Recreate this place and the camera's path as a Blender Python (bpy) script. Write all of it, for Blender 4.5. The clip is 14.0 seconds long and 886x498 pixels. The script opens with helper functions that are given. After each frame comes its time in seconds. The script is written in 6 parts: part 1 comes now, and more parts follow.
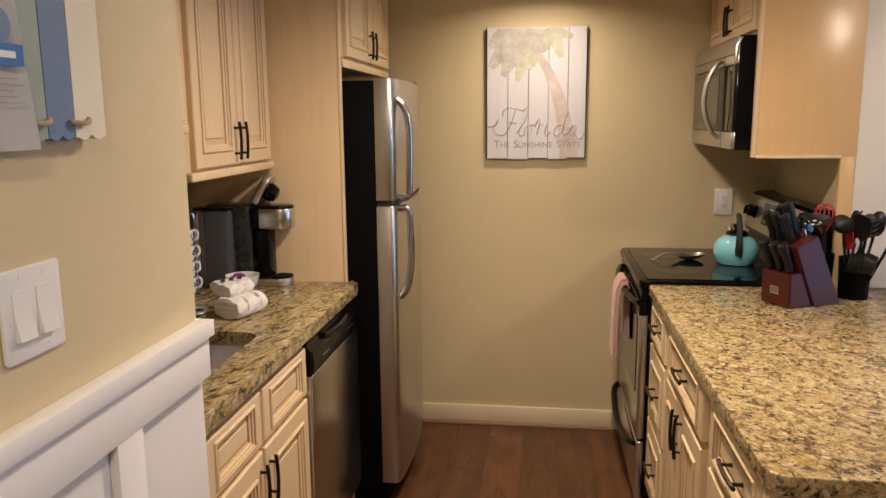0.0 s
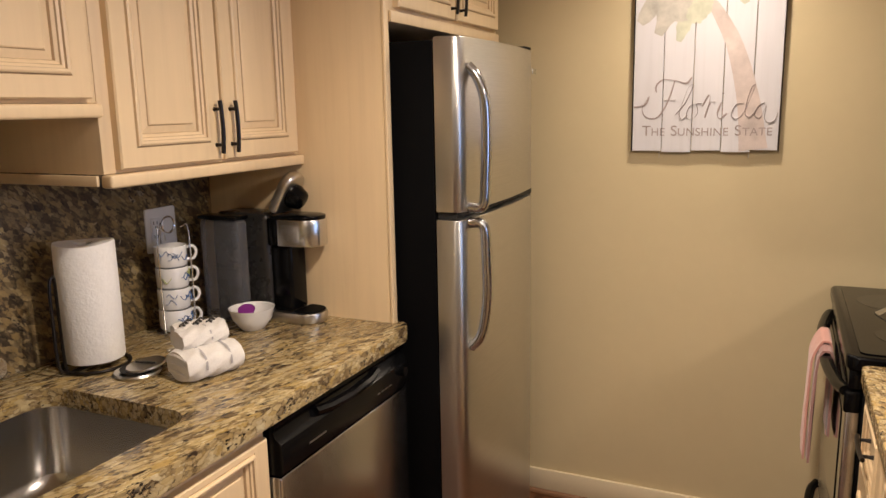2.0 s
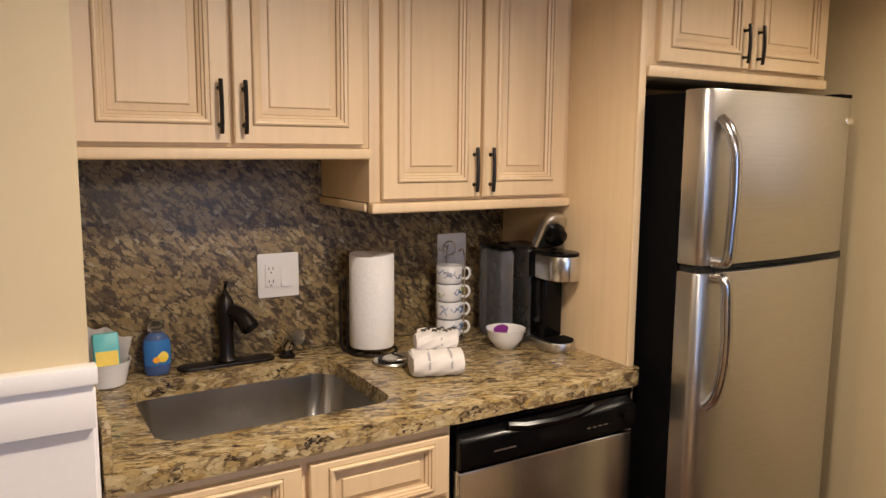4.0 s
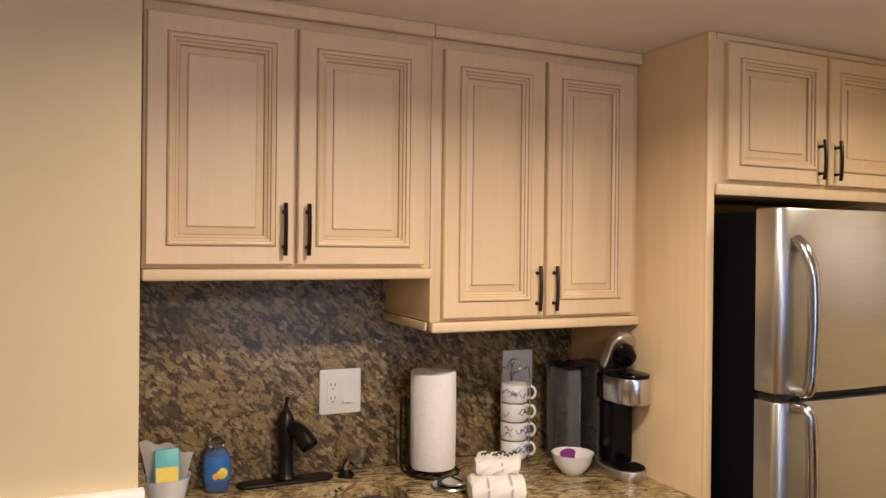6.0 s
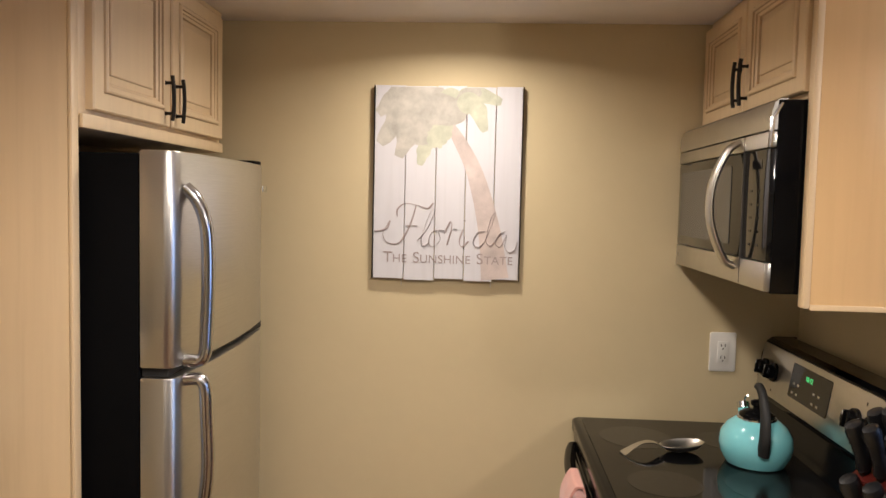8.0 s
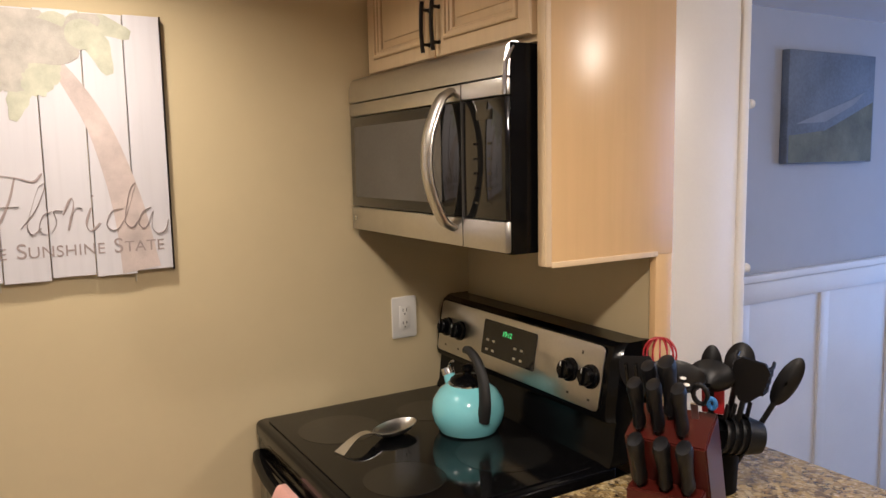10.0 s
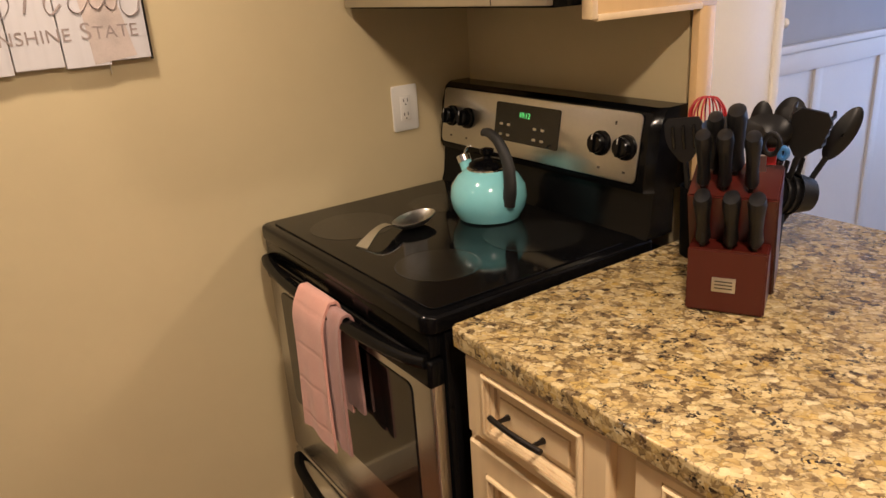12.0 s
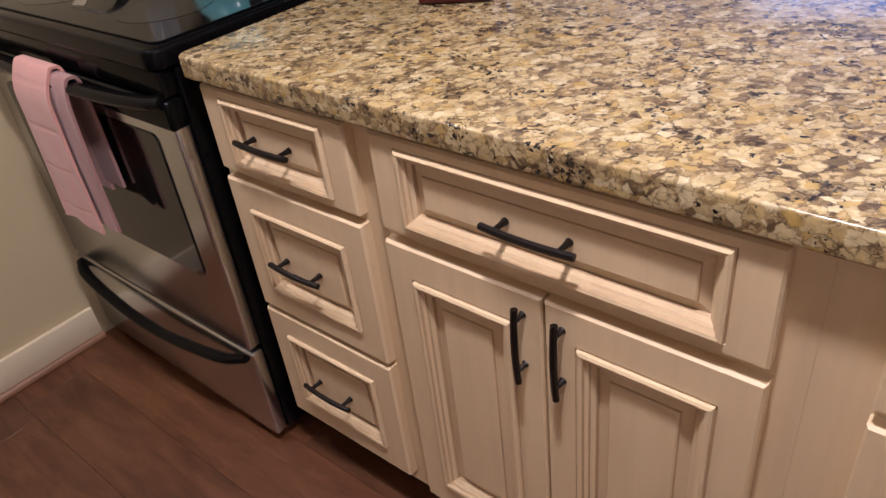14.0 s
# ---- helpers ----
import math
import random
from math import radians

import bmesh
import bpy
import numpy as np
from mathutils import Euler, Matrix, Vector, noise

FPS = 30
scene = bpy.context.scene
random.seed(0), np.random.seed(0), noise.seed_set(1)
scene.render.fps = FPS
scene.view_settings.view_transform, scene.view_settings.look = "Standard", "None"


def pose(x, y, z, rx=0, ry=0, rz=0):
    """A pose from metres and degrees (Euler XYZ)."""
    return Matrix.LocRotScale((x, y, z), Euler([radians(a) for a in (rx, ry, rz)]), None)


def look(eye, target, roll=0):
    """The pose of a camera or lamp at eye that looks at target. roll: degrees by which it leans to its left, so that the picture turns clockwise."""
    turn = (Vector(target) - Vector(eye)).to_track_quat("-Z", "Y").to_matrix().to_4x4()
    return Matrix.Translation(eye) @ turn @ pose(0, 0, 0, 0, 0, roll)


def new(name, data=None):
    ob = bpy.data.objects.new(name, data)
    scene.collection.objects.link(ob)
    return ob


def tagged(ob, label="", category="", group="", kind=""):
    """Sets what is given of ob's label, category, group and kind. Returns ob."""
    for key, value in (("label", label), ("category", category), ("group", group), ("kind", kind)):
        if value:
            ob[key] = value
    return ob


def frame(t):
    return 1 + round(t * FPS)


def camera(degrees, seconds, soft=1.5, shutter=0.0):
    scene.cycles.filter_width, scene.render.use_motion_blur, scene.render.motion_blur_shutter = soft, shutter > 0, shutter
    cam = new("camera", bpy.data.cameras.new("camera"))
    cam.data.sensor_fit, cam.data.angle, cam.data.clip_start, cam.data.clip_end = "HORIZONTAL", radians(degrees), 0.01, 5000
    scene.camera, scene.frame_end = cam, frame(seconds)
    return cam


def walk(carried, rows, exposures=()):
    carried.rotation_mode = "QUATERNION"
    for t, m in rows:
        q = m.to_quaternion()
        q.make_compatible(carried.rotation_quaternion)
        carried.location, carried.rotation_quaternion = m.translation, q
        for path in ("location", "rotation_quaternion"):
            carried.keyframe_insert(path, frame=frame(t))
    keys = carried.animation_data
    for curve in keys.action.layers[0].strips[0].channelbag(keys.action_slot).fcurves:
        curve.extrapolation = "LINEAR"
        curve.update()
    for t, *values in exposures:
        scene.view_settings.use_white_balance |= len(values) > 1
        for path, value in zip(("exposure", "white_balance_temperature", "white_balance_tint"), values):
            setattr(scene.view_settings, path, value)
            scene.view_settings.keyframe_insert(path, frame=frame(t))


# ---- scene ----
cam = camera(61.5, 14.0)
PATH = [
    (0, (0.346, 0.637, 1.55), (0.08, 2.589, 1.207), -0.5),
    (0.5, (0.365, 0.891, 1.527), (-0.01, 2.82, 1.158), -1.7),
    (1, (0.414, 1.174, 1.541), (-0.059, 3.08, 1.163), -2.7),
    (1.5, (0.477, 1.419, 1.539), (-0.184, 3.265, 1.143), -2.3),
    (2, (0.558, 1.605, 1.522), (-0.263, 3.39, 1.149), -1.1),
    (2.5, (0.707, 1.761, 1.53), (-0.408, 3.393, 1.227), -0.1),
    (3, (0.889, 1.81, 1.536), (-0.555, 3.158, 1.223), 1.5),
    (5.5, (1.133, 1.898, 1.58), (-0.683, 2.724, 1.444), -0.1),
    (6, (1.091, 1.914, 1.598), (-0.73, 2.74, 1.592), 0.6),
    (6.5, (0.981, 1.923, 1.615), (-0.674, 3.045, 1.627), 2.5),
    (7, (0.793, 1.908, 1.631), (-0.481, 3.45, 1.615), 1.8),
    (7.5, (0.602, 1.906, 1.616), (-0.166, 3.751, 1.543), 1.2),
    (8, (0.432, 1.899, 1.609), (0.316, 3.892, 1.482), 1.3),
    (8.5, (0.324, 1.969, 1.624), (0.752, 3.912, 1.422), 0.4),
    (11, (0.138, 2.491, 1.585), (1.226, 4.145, 1.303), -2.1),
    (11.5, (0.111, 2.512, 1.516), (1.19, 4.108, 0.978), -2.8),
    (12, (0.095, 2.515, 1.495), (1.145, 4.071, 0.804), -3.8),
    (12.5, (0.089, 2.504, 1.458), (1.116, 4.002, 0.622), -5.4),
    (13, (0.087, 2.473, 1.387), (1.115, 3.872, 0.395), -6.7),
    (13.5, (0.118, 2.43, 1.333), (1.216, 3.717, 0.266), -7.8),
    (14, (0.144, 2.384, 1.296), (1.351, 3.514, 0.17), -7.3),
]
walk(cam, [(t, look(eye, target, roll)) for t, eye, target, roll in PATH],
     exposures=[(0.0, -0.1, 6580, 12), (1.2, 0.0, 6480, 12), (3.2, 0.10, 6400, 12), (5.5, 0.13, 6700, 13), (6.3, 0.20, 6500, 13), (7.0, 0.08, 6100, 11), (8.0, 0.08, 5920, 10), (8.7, 0.05, 5960, 11), (11.0, 0.05, 6300, 12), (11.5, 0.05, 6750, 12), (11.9, 0.09, 6950, 15), (12.6, 0.10, 7000, 13), (13.1, 0.09, 5520, 20), (13.6, 0.04, 5300, 20), (14.0, -0.02, 5220, 20)])

# ---------------------------------------------------------------- light
CEIL = 2.17
world = bpy.data.worlds.new("sky")
scene.world = world
world.use_nodes = True
sky = world.node_tree.nodes.new("ShaderNodeTexSky")
sky.sky_type, sky.sun_disc = "NISHITA", False
sky.sun_elevation, sky.sun_rotation = radians(38), radians(120)
world.node_tree.links.new(sky.outputs[0], world.node_tree.nodes["Background"].inputs[0])
world.node_tree.nodes["Background"].inputs[1].default_value = 0.08


def lamp(name, kind, energy, color, m):
    data = bpy.data.lights.new(name, kind)
    data.energy, data.color = energy, color
    ob = new(name, data)
    ob.matrix_world = m
    return data


DOWNLIGHTS = [(0.33, 3.865), (0.42, 2.62), (0.3, 0.35)]
WARM = (1.0, 0.845, 0.68)
for (lx, ly), watts in zip(DOWNLIGHTS, (7.8, 23.5, 15.5)):
    disc = lamp("downlight_glow", "AREA", watts, WARM, pose(lx, ly, CEIL - 0.012))
    disc.shape, disc.size, disc.spread = "DISK", 0.11, radians(170 if ly < 1 else 158 if ly > 3 else 160)
# flush fixture over the dining side
FIXTURE = (2.20, 2.06)
bulb = lamp("fixture_bulb", "POINT", 36, WARM, pose(*FIXTURE, CEIL - 0.075))
bulb.shadow_soft_size = 0.07
day = lamp("window_daylight", "AREA", 34, (0.27, 0.49, 1.0), pose(4.88, 2.85, 1.25, 0, 90, 0))
day.shape, day.size, day.size_y = "RECTANGLE", 1.75, 2.2

# ---------------------------------------------------------------- materials


def material(name):
    m = bpy.data.materials.new(name)
    m.use_nodes = True
    return m, m.node_tree.nodes, m.node_tree.links, m.node_tree.nodes["Principled BSDF"]


def coords(nodes, links, scale=(1, 1, 1), turn=(0, 0, 0)):
    tc, mp = nodes.new("ShaderNodeTexCoord"), nodes.new("ShaderNodeMapping")
    mp.inputs["Scale"].default_value = scale
    mp.inputs["Rotation"].default_value = turn
    links.new(tc.outputs["Object"], mp.inputs[0])
    return mp.outputs[0]


def noise_tex(nodes, links, vec, scale, detail=4, rough=0.55, distortion=0.0):
    n = nodes.new("ShaderNodeTexNoise")
    n.inputs["Scale"].default_value, n.inputs["Detail"].default_value = scale, detail
    n.inputs["Roughness"].default_value, n.inputs["Distortion"].default_value = rough, distortion
    links.new(vec, n.inputs["Vector"])
    return n.outputs["Fac"]


def ramp(nodes, links, fac, stops, mode="LINEAR"):
    r = nodes.new("ShaderNodeValToRGB")
    r.color_ramp.interpolation = mode
    while len(r.color_ramp.elements) < len(stops):
        r.color_ramp.elements.new(0.5)
    for e, (p, c) in zip(r.color_ramp.elements, stops):
        e.position, e.color = p, (*c, 1)
    links.new(fac, r.inputs[0])
    return r.outputs[0]


def mix(nodes, links, fac, a, b, how="MIX"):
    m = nodes.new("ShaderNodeMix")
    m.data_type, m.blend_type = "RGBA", how
    for slot, v in (("Factor", fac), ("A", a), ("B", b)):
        sock = [i for i in m.inputs if i.name == slot and (i.type == "VALUE" if slot == "Factor" else i.type == "RGBA")][0]
        if isinstance(v, (int, float)):
            sock.default_value = v
        elif isinstance(v, tuple):
            sock.default_value = (*v, 1)
        else:
            links.new(v, sock)
    return [o for o in m.outputs if o.type == "RGBA"][0]


def bump(nodes, links, b, height, strength=0.2, distance=0.002):
    n = nodes.new("ShaderNodeBump")
    n.inputs["Strength"].default_value, n.inputs["Distance"].default_value = strength, distance
    links.new(height, n.inputs["Height"])
    links.new(n.outputs[0], b.inputs["Normal"])


def plain(name, color, rough=0.5, metal=0.0, vary=0.08, scale=30.0, relief=0.05, coat=0.0, wear=0.0, spec=0.5):
    """A painted, moulded or cast surface: a little colour drift at two scales, uneven gloss, fine relief."""
    m, nodes, links, b = material(name)
    v = coords(nodes, links)
    big, fine = noise_tex(nodes, links, v, scale * 0.15, 3), noise_tex(nodes, links, v, scale * 4, 3)
    lo, hi = tuple(c * (1 - vary) for c in color), tuple(min(1, c * (1 + vary)) for c in color)
    c = ramp(nodes, links, big, [(0.3, lo), (0.7, hi)])
    c = mix(nodes, links, 0.25, c, ramp(nodes, links, fine, [(0.35, lo), (0.65, hi)]))
    links.new(c, b.inputs["Base Color"])
    r = nodes.new("ShaderNodeMapRange")
    r.inputs["To Min"].default_value, r.inputs["To Max"].default_value = max(0.02, rough - 0.05 - wear), min(1, rough + 0.07 + wear)
    links.new(noise_tex(nodes, links, v, scale, 4), r.inputs["Value"])
    links.new(r.outputs[0], b.inputs["Roughness"])
    b.inputs["Metallic"].default_value = metal
    b.inputs["Coat Weight"].default_value = coat
    b.inputs["Specular IOR Level"].default_value = spec
    if relief:
        bump(nodes, links, b, fine, relief, 0.002)
    return m


def wall_paint(name, color):
    m, nodes, links, b = material(name)
    v = coords(nodes, links)
    big, fine = noise_tex(nodes, links, v, 1.1, 4, 0.6), noise_tex(nodes, links, v, 260, 3)
    mid = noise_tex(nodes, links, v, 18, 3)
    c = ramp(nodes, links, big, [(0.3, tuple(x * 0.95 for x in color)), (0.7, tuple(x * 1.04 for x in color))])
    c = mix(nodes, links, 0.12, c, ramp(nodes, links, mid, [(0.4, tuple(x * 0.9 for x in color)), (0.6, color)]))
    links.new(c, b.inputs["Base Color"])
    b.inputs["Roughness"].default_value = 0.62
    b.inputs["Specular IOR Level"].default_value = 0.35
    h = nodes.new("ShaderNodeMath")
    h.operation = "ADD"
    links.new(fine, h.inputs[0])
    links.new(mid, h.inputs[1])
    bump(nodes, links, b, h.outputs[0], 0.12, 0.0015)
    return m


def glazed_wood(name, color, glaze, grain_axis=2):
    """Cream-painted cabinet wood with faint vertical grain and a brown glaze that gathers in it."""
    m, nodes, links, b = material(name)
    stretch = [26.0, 26.0, 26.0]
    stretch[grain_axis] = 1.3
    v = coords(nodes, links, tuple(stretch))
    grain, big = noise_tex(nodes, links, v, 1.6, 6, 0.6, 0.4), noise_tex(nodes, links, coords(nodes, links), 2.2, 3)
    c = ramp(nodes, links, grain, [(0.3, tuple(0.88 * x + 0.12 * g for x, g in zip(color, glaze))), (0.5, color), (0.75, tuple(min(1, x * 1.05) for x in color))])
    c = mix(nodes, links, 0.3, c, ramp(nodes, links, big, [(0.35, tuple(x * 0.9 for x in color)), (0.65, color)]))
    links.new(c, b.inputs["Base Color"])
    b.inputs["Roughness"].default_value = 0.42
    bump(nodes, links, b, grain, 0.06, 0.001)
    return m


def granite(name, turn, stretch, grain, matrix, crystals, grains, tint=(1, 1, 1), rough=0.16):
    """Golden granite: pale crystals of uneven size lie in a matrix of small brown, tan and black grains."""
    m, nodes, links, b = material(name)
    base = coords(nodes, links, stretch, turn)
    base.node.vector_type = "TEXTURE"

    def warped(vec, scale, amount):
        w = nodes.new("ShaderNodeTexNoise")
        w.inputs["Scale"].default_value, w.inputs["Detail"].default_value = scale, 3
        links.new(vec, w.inputs["Vector"])
        add = nodes.new("ShaderNodeVectorMath")
        add.operation = "MULTIPLY_ADD"
        add.inputs[1].default_value = (amount,) * 3
        links.new(w.outputs["Color"], add.inputs[0])
        links.new(vec, add.inputs[2])
        return add.outputs[0]

    def cells(vec, scale, feature="F1"):
        n = nodes.new("ShaderNodeTexVoronoi")
        n.feature = feature
        n.inputs["Scale"].default_value = scale
        links.new(vec, n.inputs["Vector"])
        if feature != "F1":
            return n.outputs["Distance"]
        sep = nodes.new("ShaderNodeSeparateColor")
        links.new(n.outputs["Color"], sep.inputs[0])
        return sep.outputs

    def math_node(op, a, k):
        n = nodes.new("ShaderNodeMath")
        n.operation = op
        for i, q in enumerate((a, k)):
            if isinstance(q, (int, float)):
                n.inputs[i].default_value = q
            else:
                links.new(q, n.inputs[i])
        return n.outputs[0]

    v = warped(warped(base, 30, 0.016), 130, 0.010)
    big, edge, mid, small, tiny = cells(v, grain), cells(v, grain, "DISTANCE_TO_EDGE"), cells(v, grain * 2.1), cells(v, grain * 4.0), cells(base, grain * 6.5)
    # ground mass of mid-sized and small grains
    c = mix(nodes, links, 0.45, ramp(nodes, links, mid[0], grains), ramp(nodes, links, small[1], grains))
    # single pale crystals, large and small, thinned out in drifts
    drift = ramp(nodes, links, noise_tex(nodes, links, base, 12, 4, 0.65, 0.6), [(0.36, (-0.10,) * 3), (0.64, (0.10,) * 3)])
    pale = mix(nodes, links, 0.35, ramp(nodes, links, big[0], crystals), ramp(nodes, links, small[2], crystals))
    body = ramp(nodes, links, math_node("ADD", edge, math_node("MULTIPLY", noise_tex(nodes, links, base, 90, 3), 0.16)), [(0.12, (0, 0, 0)), (0.19, (1, 1, 1))])
    pick = ramp(nodes, links, math_node("ADD", big[1], drift), [(matrix, (0, 0, 0)), (matrix + 0.06, (1, 1, 1))])
    c = mix(nodes, links, math_node("MULTIPLY", body, pick), c, pale)
    pick = ramp(nodes, links, math_node("ADD", mid[1], drift), [(matrix + 0.02, (0, 0, 0)), (matrix + 0.05, (0.9, 0.9, 0.9))])
    c = mix(nodes, links, pick, c, ramp(nodes, links, mid[2], crystals))
    # brown seams between the grains, broken up
    seam = ramp(nodes, links, cells(v, grain * 2.1, "DISTANCE_TO_EDGE"), [(0.0, (0.75, 0.75, 0.75)), (0.10, (0, 0, 0))])
    gaps = ramp(nodes, links, noise_tex(nodes, links, base, 55, 3, 0.6), [(0.42, (0, 0, 0)), (0.56, (1, 1, 1))])
    c = mix(nodes, links, math_node("MULTIPLY", seam, gaps), c, (0.085, 0.055, 0.036))
    # black mica in loose clusters
    near = ramp(nodes, links, noise_tex(nodes, links, base, 34, 4, 0.6), [(0.47, (0, 0, 0)), (0.60, (1, 1, 1))])
    c = mix(nodes, links, ramp(nodes, links, math_node("MULTIPLY", small[0], near), [(0.80, (0, 0, 0)), (0.84, (0.85, 0.85, 0.85))]), c, (0.032, 0.025, 0.026))
    c = mix(nodes, links, ramp(nodes, links, math_node("MULTIPLY", tiny[0], near), [(0.76, (0, 0, 0)), (0.79, (1, 1, 1))]), c, (0.026, 0.020, 0.020))
    cloud = ramp(nodes, links, noise_tex(nodes, links, base, 70, 5, 0.65), [(0.30, (0.74, 0.72, 0.70)), (0.66, (1.05, 1.03, 1.0))])
    c = mix(nodes, links, 1.0, mix(nodes, links, 1.0, c, cloud, "MULTIPLY"), tint, "MULTIPLY")
    links.new(c, b.inputs["Base Color"])
    r = nodes.new("ShaderNodeMapRange")
    r.inputs["To Min"].default_value, r.inputs["To Max"].default_value = rough, rough + 0.14
    links.new(small[1], r.inputs["Value"])
    links.new(r.outputs[0], b.inputs["Roughness"])
    bump(nodes, links, b, tiny[2], 0.03, 0.0006)
    return m


def brushed(name, color, rough=0.3, axis=1, strength=0.25):
    """Brushed stainless steel; the brush marks run along one axis."""
    m, nodes, links, b = material(name)
    stretch = [420.0, 420.0, 420.0]
    stretch[axis] = 2.5
    v = coords(nodes, links, tuple(stretch))
    n, big = noise_tex(nodes, links, v, 1.0, 3), noise_tex(nodes, links, coords(nodes, links), 3.0, 4)
    c = ramp(nodes, links, n, [(0.3, tuple(x * 0.9 for x in color)), (0.7, color)])
    links.new(c, b.inputs["Base Color"])
    b.inputs["Metallic"].default_value = 1.0
    r = nodes.new("ShaderNodeMapRange")
    r.inputs["To Min"].default_value, r.inputs["To Max"].default_value = rough - 0.07, rough + 0.09
    links.new(big, r.inputs["Value"])
    links.new(r.outputs[0], b.inputs["Roughness"])
    bump(nodes, links, b, n, strength * 0.3, 0.0004)
    return m


def planks(name, joined=False):
    """Brown floor boards, each of its own grain and tone; joined boards are told apart as islands."""
    m, nodes, links, b = material(name)
    own = nodes.new("ShaderNodeNewGeometry").outputs["Random Per Island"] if joined else nodes.new("ShaderNodeObjectInfo").outputs["Random"]
    v0 = coords(nodes, links, (5.0, 1.0, 5.0))
    shift = nodes.new("ShaderNodeVectorMath")
    shift.operation = "ADD"
    comb = nodes.new("ShaderNodeCombineXYZ")
    mul = nodes.new("ShaderNodeMath")
    mul.operation, mul.inputs[1].default_value = "MULTIPLY", 60
    links.new(own, mul.inputs[0])
    links.new(mul.outputs[0], comb.inputs[1])
    links.new(v0, shift.inputs[0])
    links.new(comb.outputs[0], shift.inputs[1])
    g = noise_tex(nodes, links, shift.outputs[0], 4.5, 7, 0.62, 1.1)
    c = ramp(nodes, links, g, [(0.25, (0.060, 0.023, 0.010)), (0.5, (0.122, 0.050, 0.021)), (0.75, (0.175, 0.079, 0.036))])
    stain = ramp(nodes, links, noise_tex(nodes, links, shift.outputs[0], 1.3, 5, 0.65, 0.5), [(0.35, (0.70, 0.66, 0.62)), (0.62, (1.08, 1.06, 1.04))])
    c = mix(nodes, links, 1.0, c, stain, "MULTIPLY")
    tone = ramp(nodes, links, own, [(0.0, (0.78, 0.76, 0.74)), (1.0, (1.15, 1.1, 1.05))])
    c = mix(nodes, links, 1.0, c, tone, "MULTIPLY")
    links.new(c, b.inputs["Base Color"])
    b.inputs["Roughness"].default_value = 0.4
    bump(nodes, links, b, g, 0.1, 0.001)
    return m


def cloth(name, color, scale=420.0, vary=0.1, bands=0.0):
    m, nodes, links, b = material(name)
    v = coords(nodes, links)
    fine, mid = noise_tex(nodes, links, v, scale, 2), noise_tex(nodes, links, v, 45, 4)
    c = ramp(nodes, links, fine, [(0.3, tuple(x * (1 - 2 * vary) for x in color)), (0.7, color)])
    c = mix(nodes, links, 0.3, c, ramp(nodes, links, mid, [(0.35, tuple(x * (1 - vary) for x in color)), (0.65, color)]))
    links.new(c, b.inputs["Base Color"])
    b.inputs["Roughness"].default_value = 0.95
    b.inputs["Sheen Weight"].default_value = 0.3
    height = fine
    if bands:
        wave, thin = nodes.new("ShaderNodeTexWave"), nodes.new("ShaderNodeMath")
        wave.bands_direction, wave.inputs["Scale"].default_value, wave.inputs["Distortion"].default_value = "Z", bands, 0.6
        links.new(v, wave.inputs["Vector"])
        thin.operation, thin.inputs[1].default_value, thin.inputs[2].default_value = "MULTIPLY_ADD", 0.35, 0.0
        links.new(fine, thin.inputs[0])
        links.new(ramp(nodes, links, wave.outputs["Fac"], [(0.0, (0.45, 0.45, 0.45)), (0.05, (1, 1, 1))]), thin.inputs[2])
        height = thin.outputs[0]
    bump(nodes, links, b, height, 0.5, 0.003)
    return m


def clear(name, color=(1, 1, 1), rough=0.02, ior=1.45, weight=1.0):
    m, nodes, links, b = material(name)
    b.inputs["Base Color"].default_value = (*color, 1)
    b.inputs["Roughness"].default_value, b.inputs["IOR"].default_value = rough, ior
    b.inputs["Transmission Weight"].default_value = weight
    return m


def glow(name, color, strength):
    m, nodes, links, b = material(name)
    b.inputs["Base Color"].default_value = (*color, 1)
    b.inputs["Emission Color"].default_value = (*color, 1)
    b.inputs["Emission Strength"].default_value = strength
    return m


BEIGE = wall_paint("beige_wall_paint", (0.59, 0.487, 0.298))
PALE = wall_paint("pale_wall_paint", (0.46, 0.47, 0.50))
CEILING = wall_paint("ceiling_paint", (0.86, 0.80, 0.76))
WHITE = plain("white_trim_paint", (0.80, 0.78, 0.75), 0.38, vary=0.03, relief=0.03)
CREAMTRIM = plain("cream_trim_paint", (0.74, 0.63, 0.44), 0.42, vary=0.04, relief=0.03)
CABINET = glazed_wood("cream_glazed_wood", (0.72, 0.55, 0.335), (0.30, 0.17, 0.08))
MAPLE = glazed_wood("maple_veneer", (0.72, 0.49, 0.25), (0.45, 0.28, 0.12))
MAPLE.node_tree.nodes["Principled BSDF"].inputs["Roughness"].default_value = 0.27
GLAZE = plain("brown_glaze_line", (0.48, 0.335, 0.19), 0.5, vary=0.2)
CREAMS = [(0.0, (0.42, 0.285, 0.115)), (0.16, (0.56, 0.42, 0.21)), (0.36, (0.68, 0.55, 0.33)), (0.56, (0.52, 0.395, 0.215)), (0.72, (0.74, 0.63, 0.43)), (0.86, (0.50, 0.335, 0.105)), (1.0, (0.62, 0.48, 0.27))]
BROWNS = [(0.0, (0.040, 0.027, 0.021)), (0.20, (0.100, 0.066, 0.043)), (0.36, (0.22, 0.150, 0.080)), (0.52, (0.40, 0.285, 0.140)), (0.70, (0.30, 0.215, 0.120)), (0.86, (0.50, 0.375, 0.19)), (1.0, (0.56, 0.43, 0.24))]
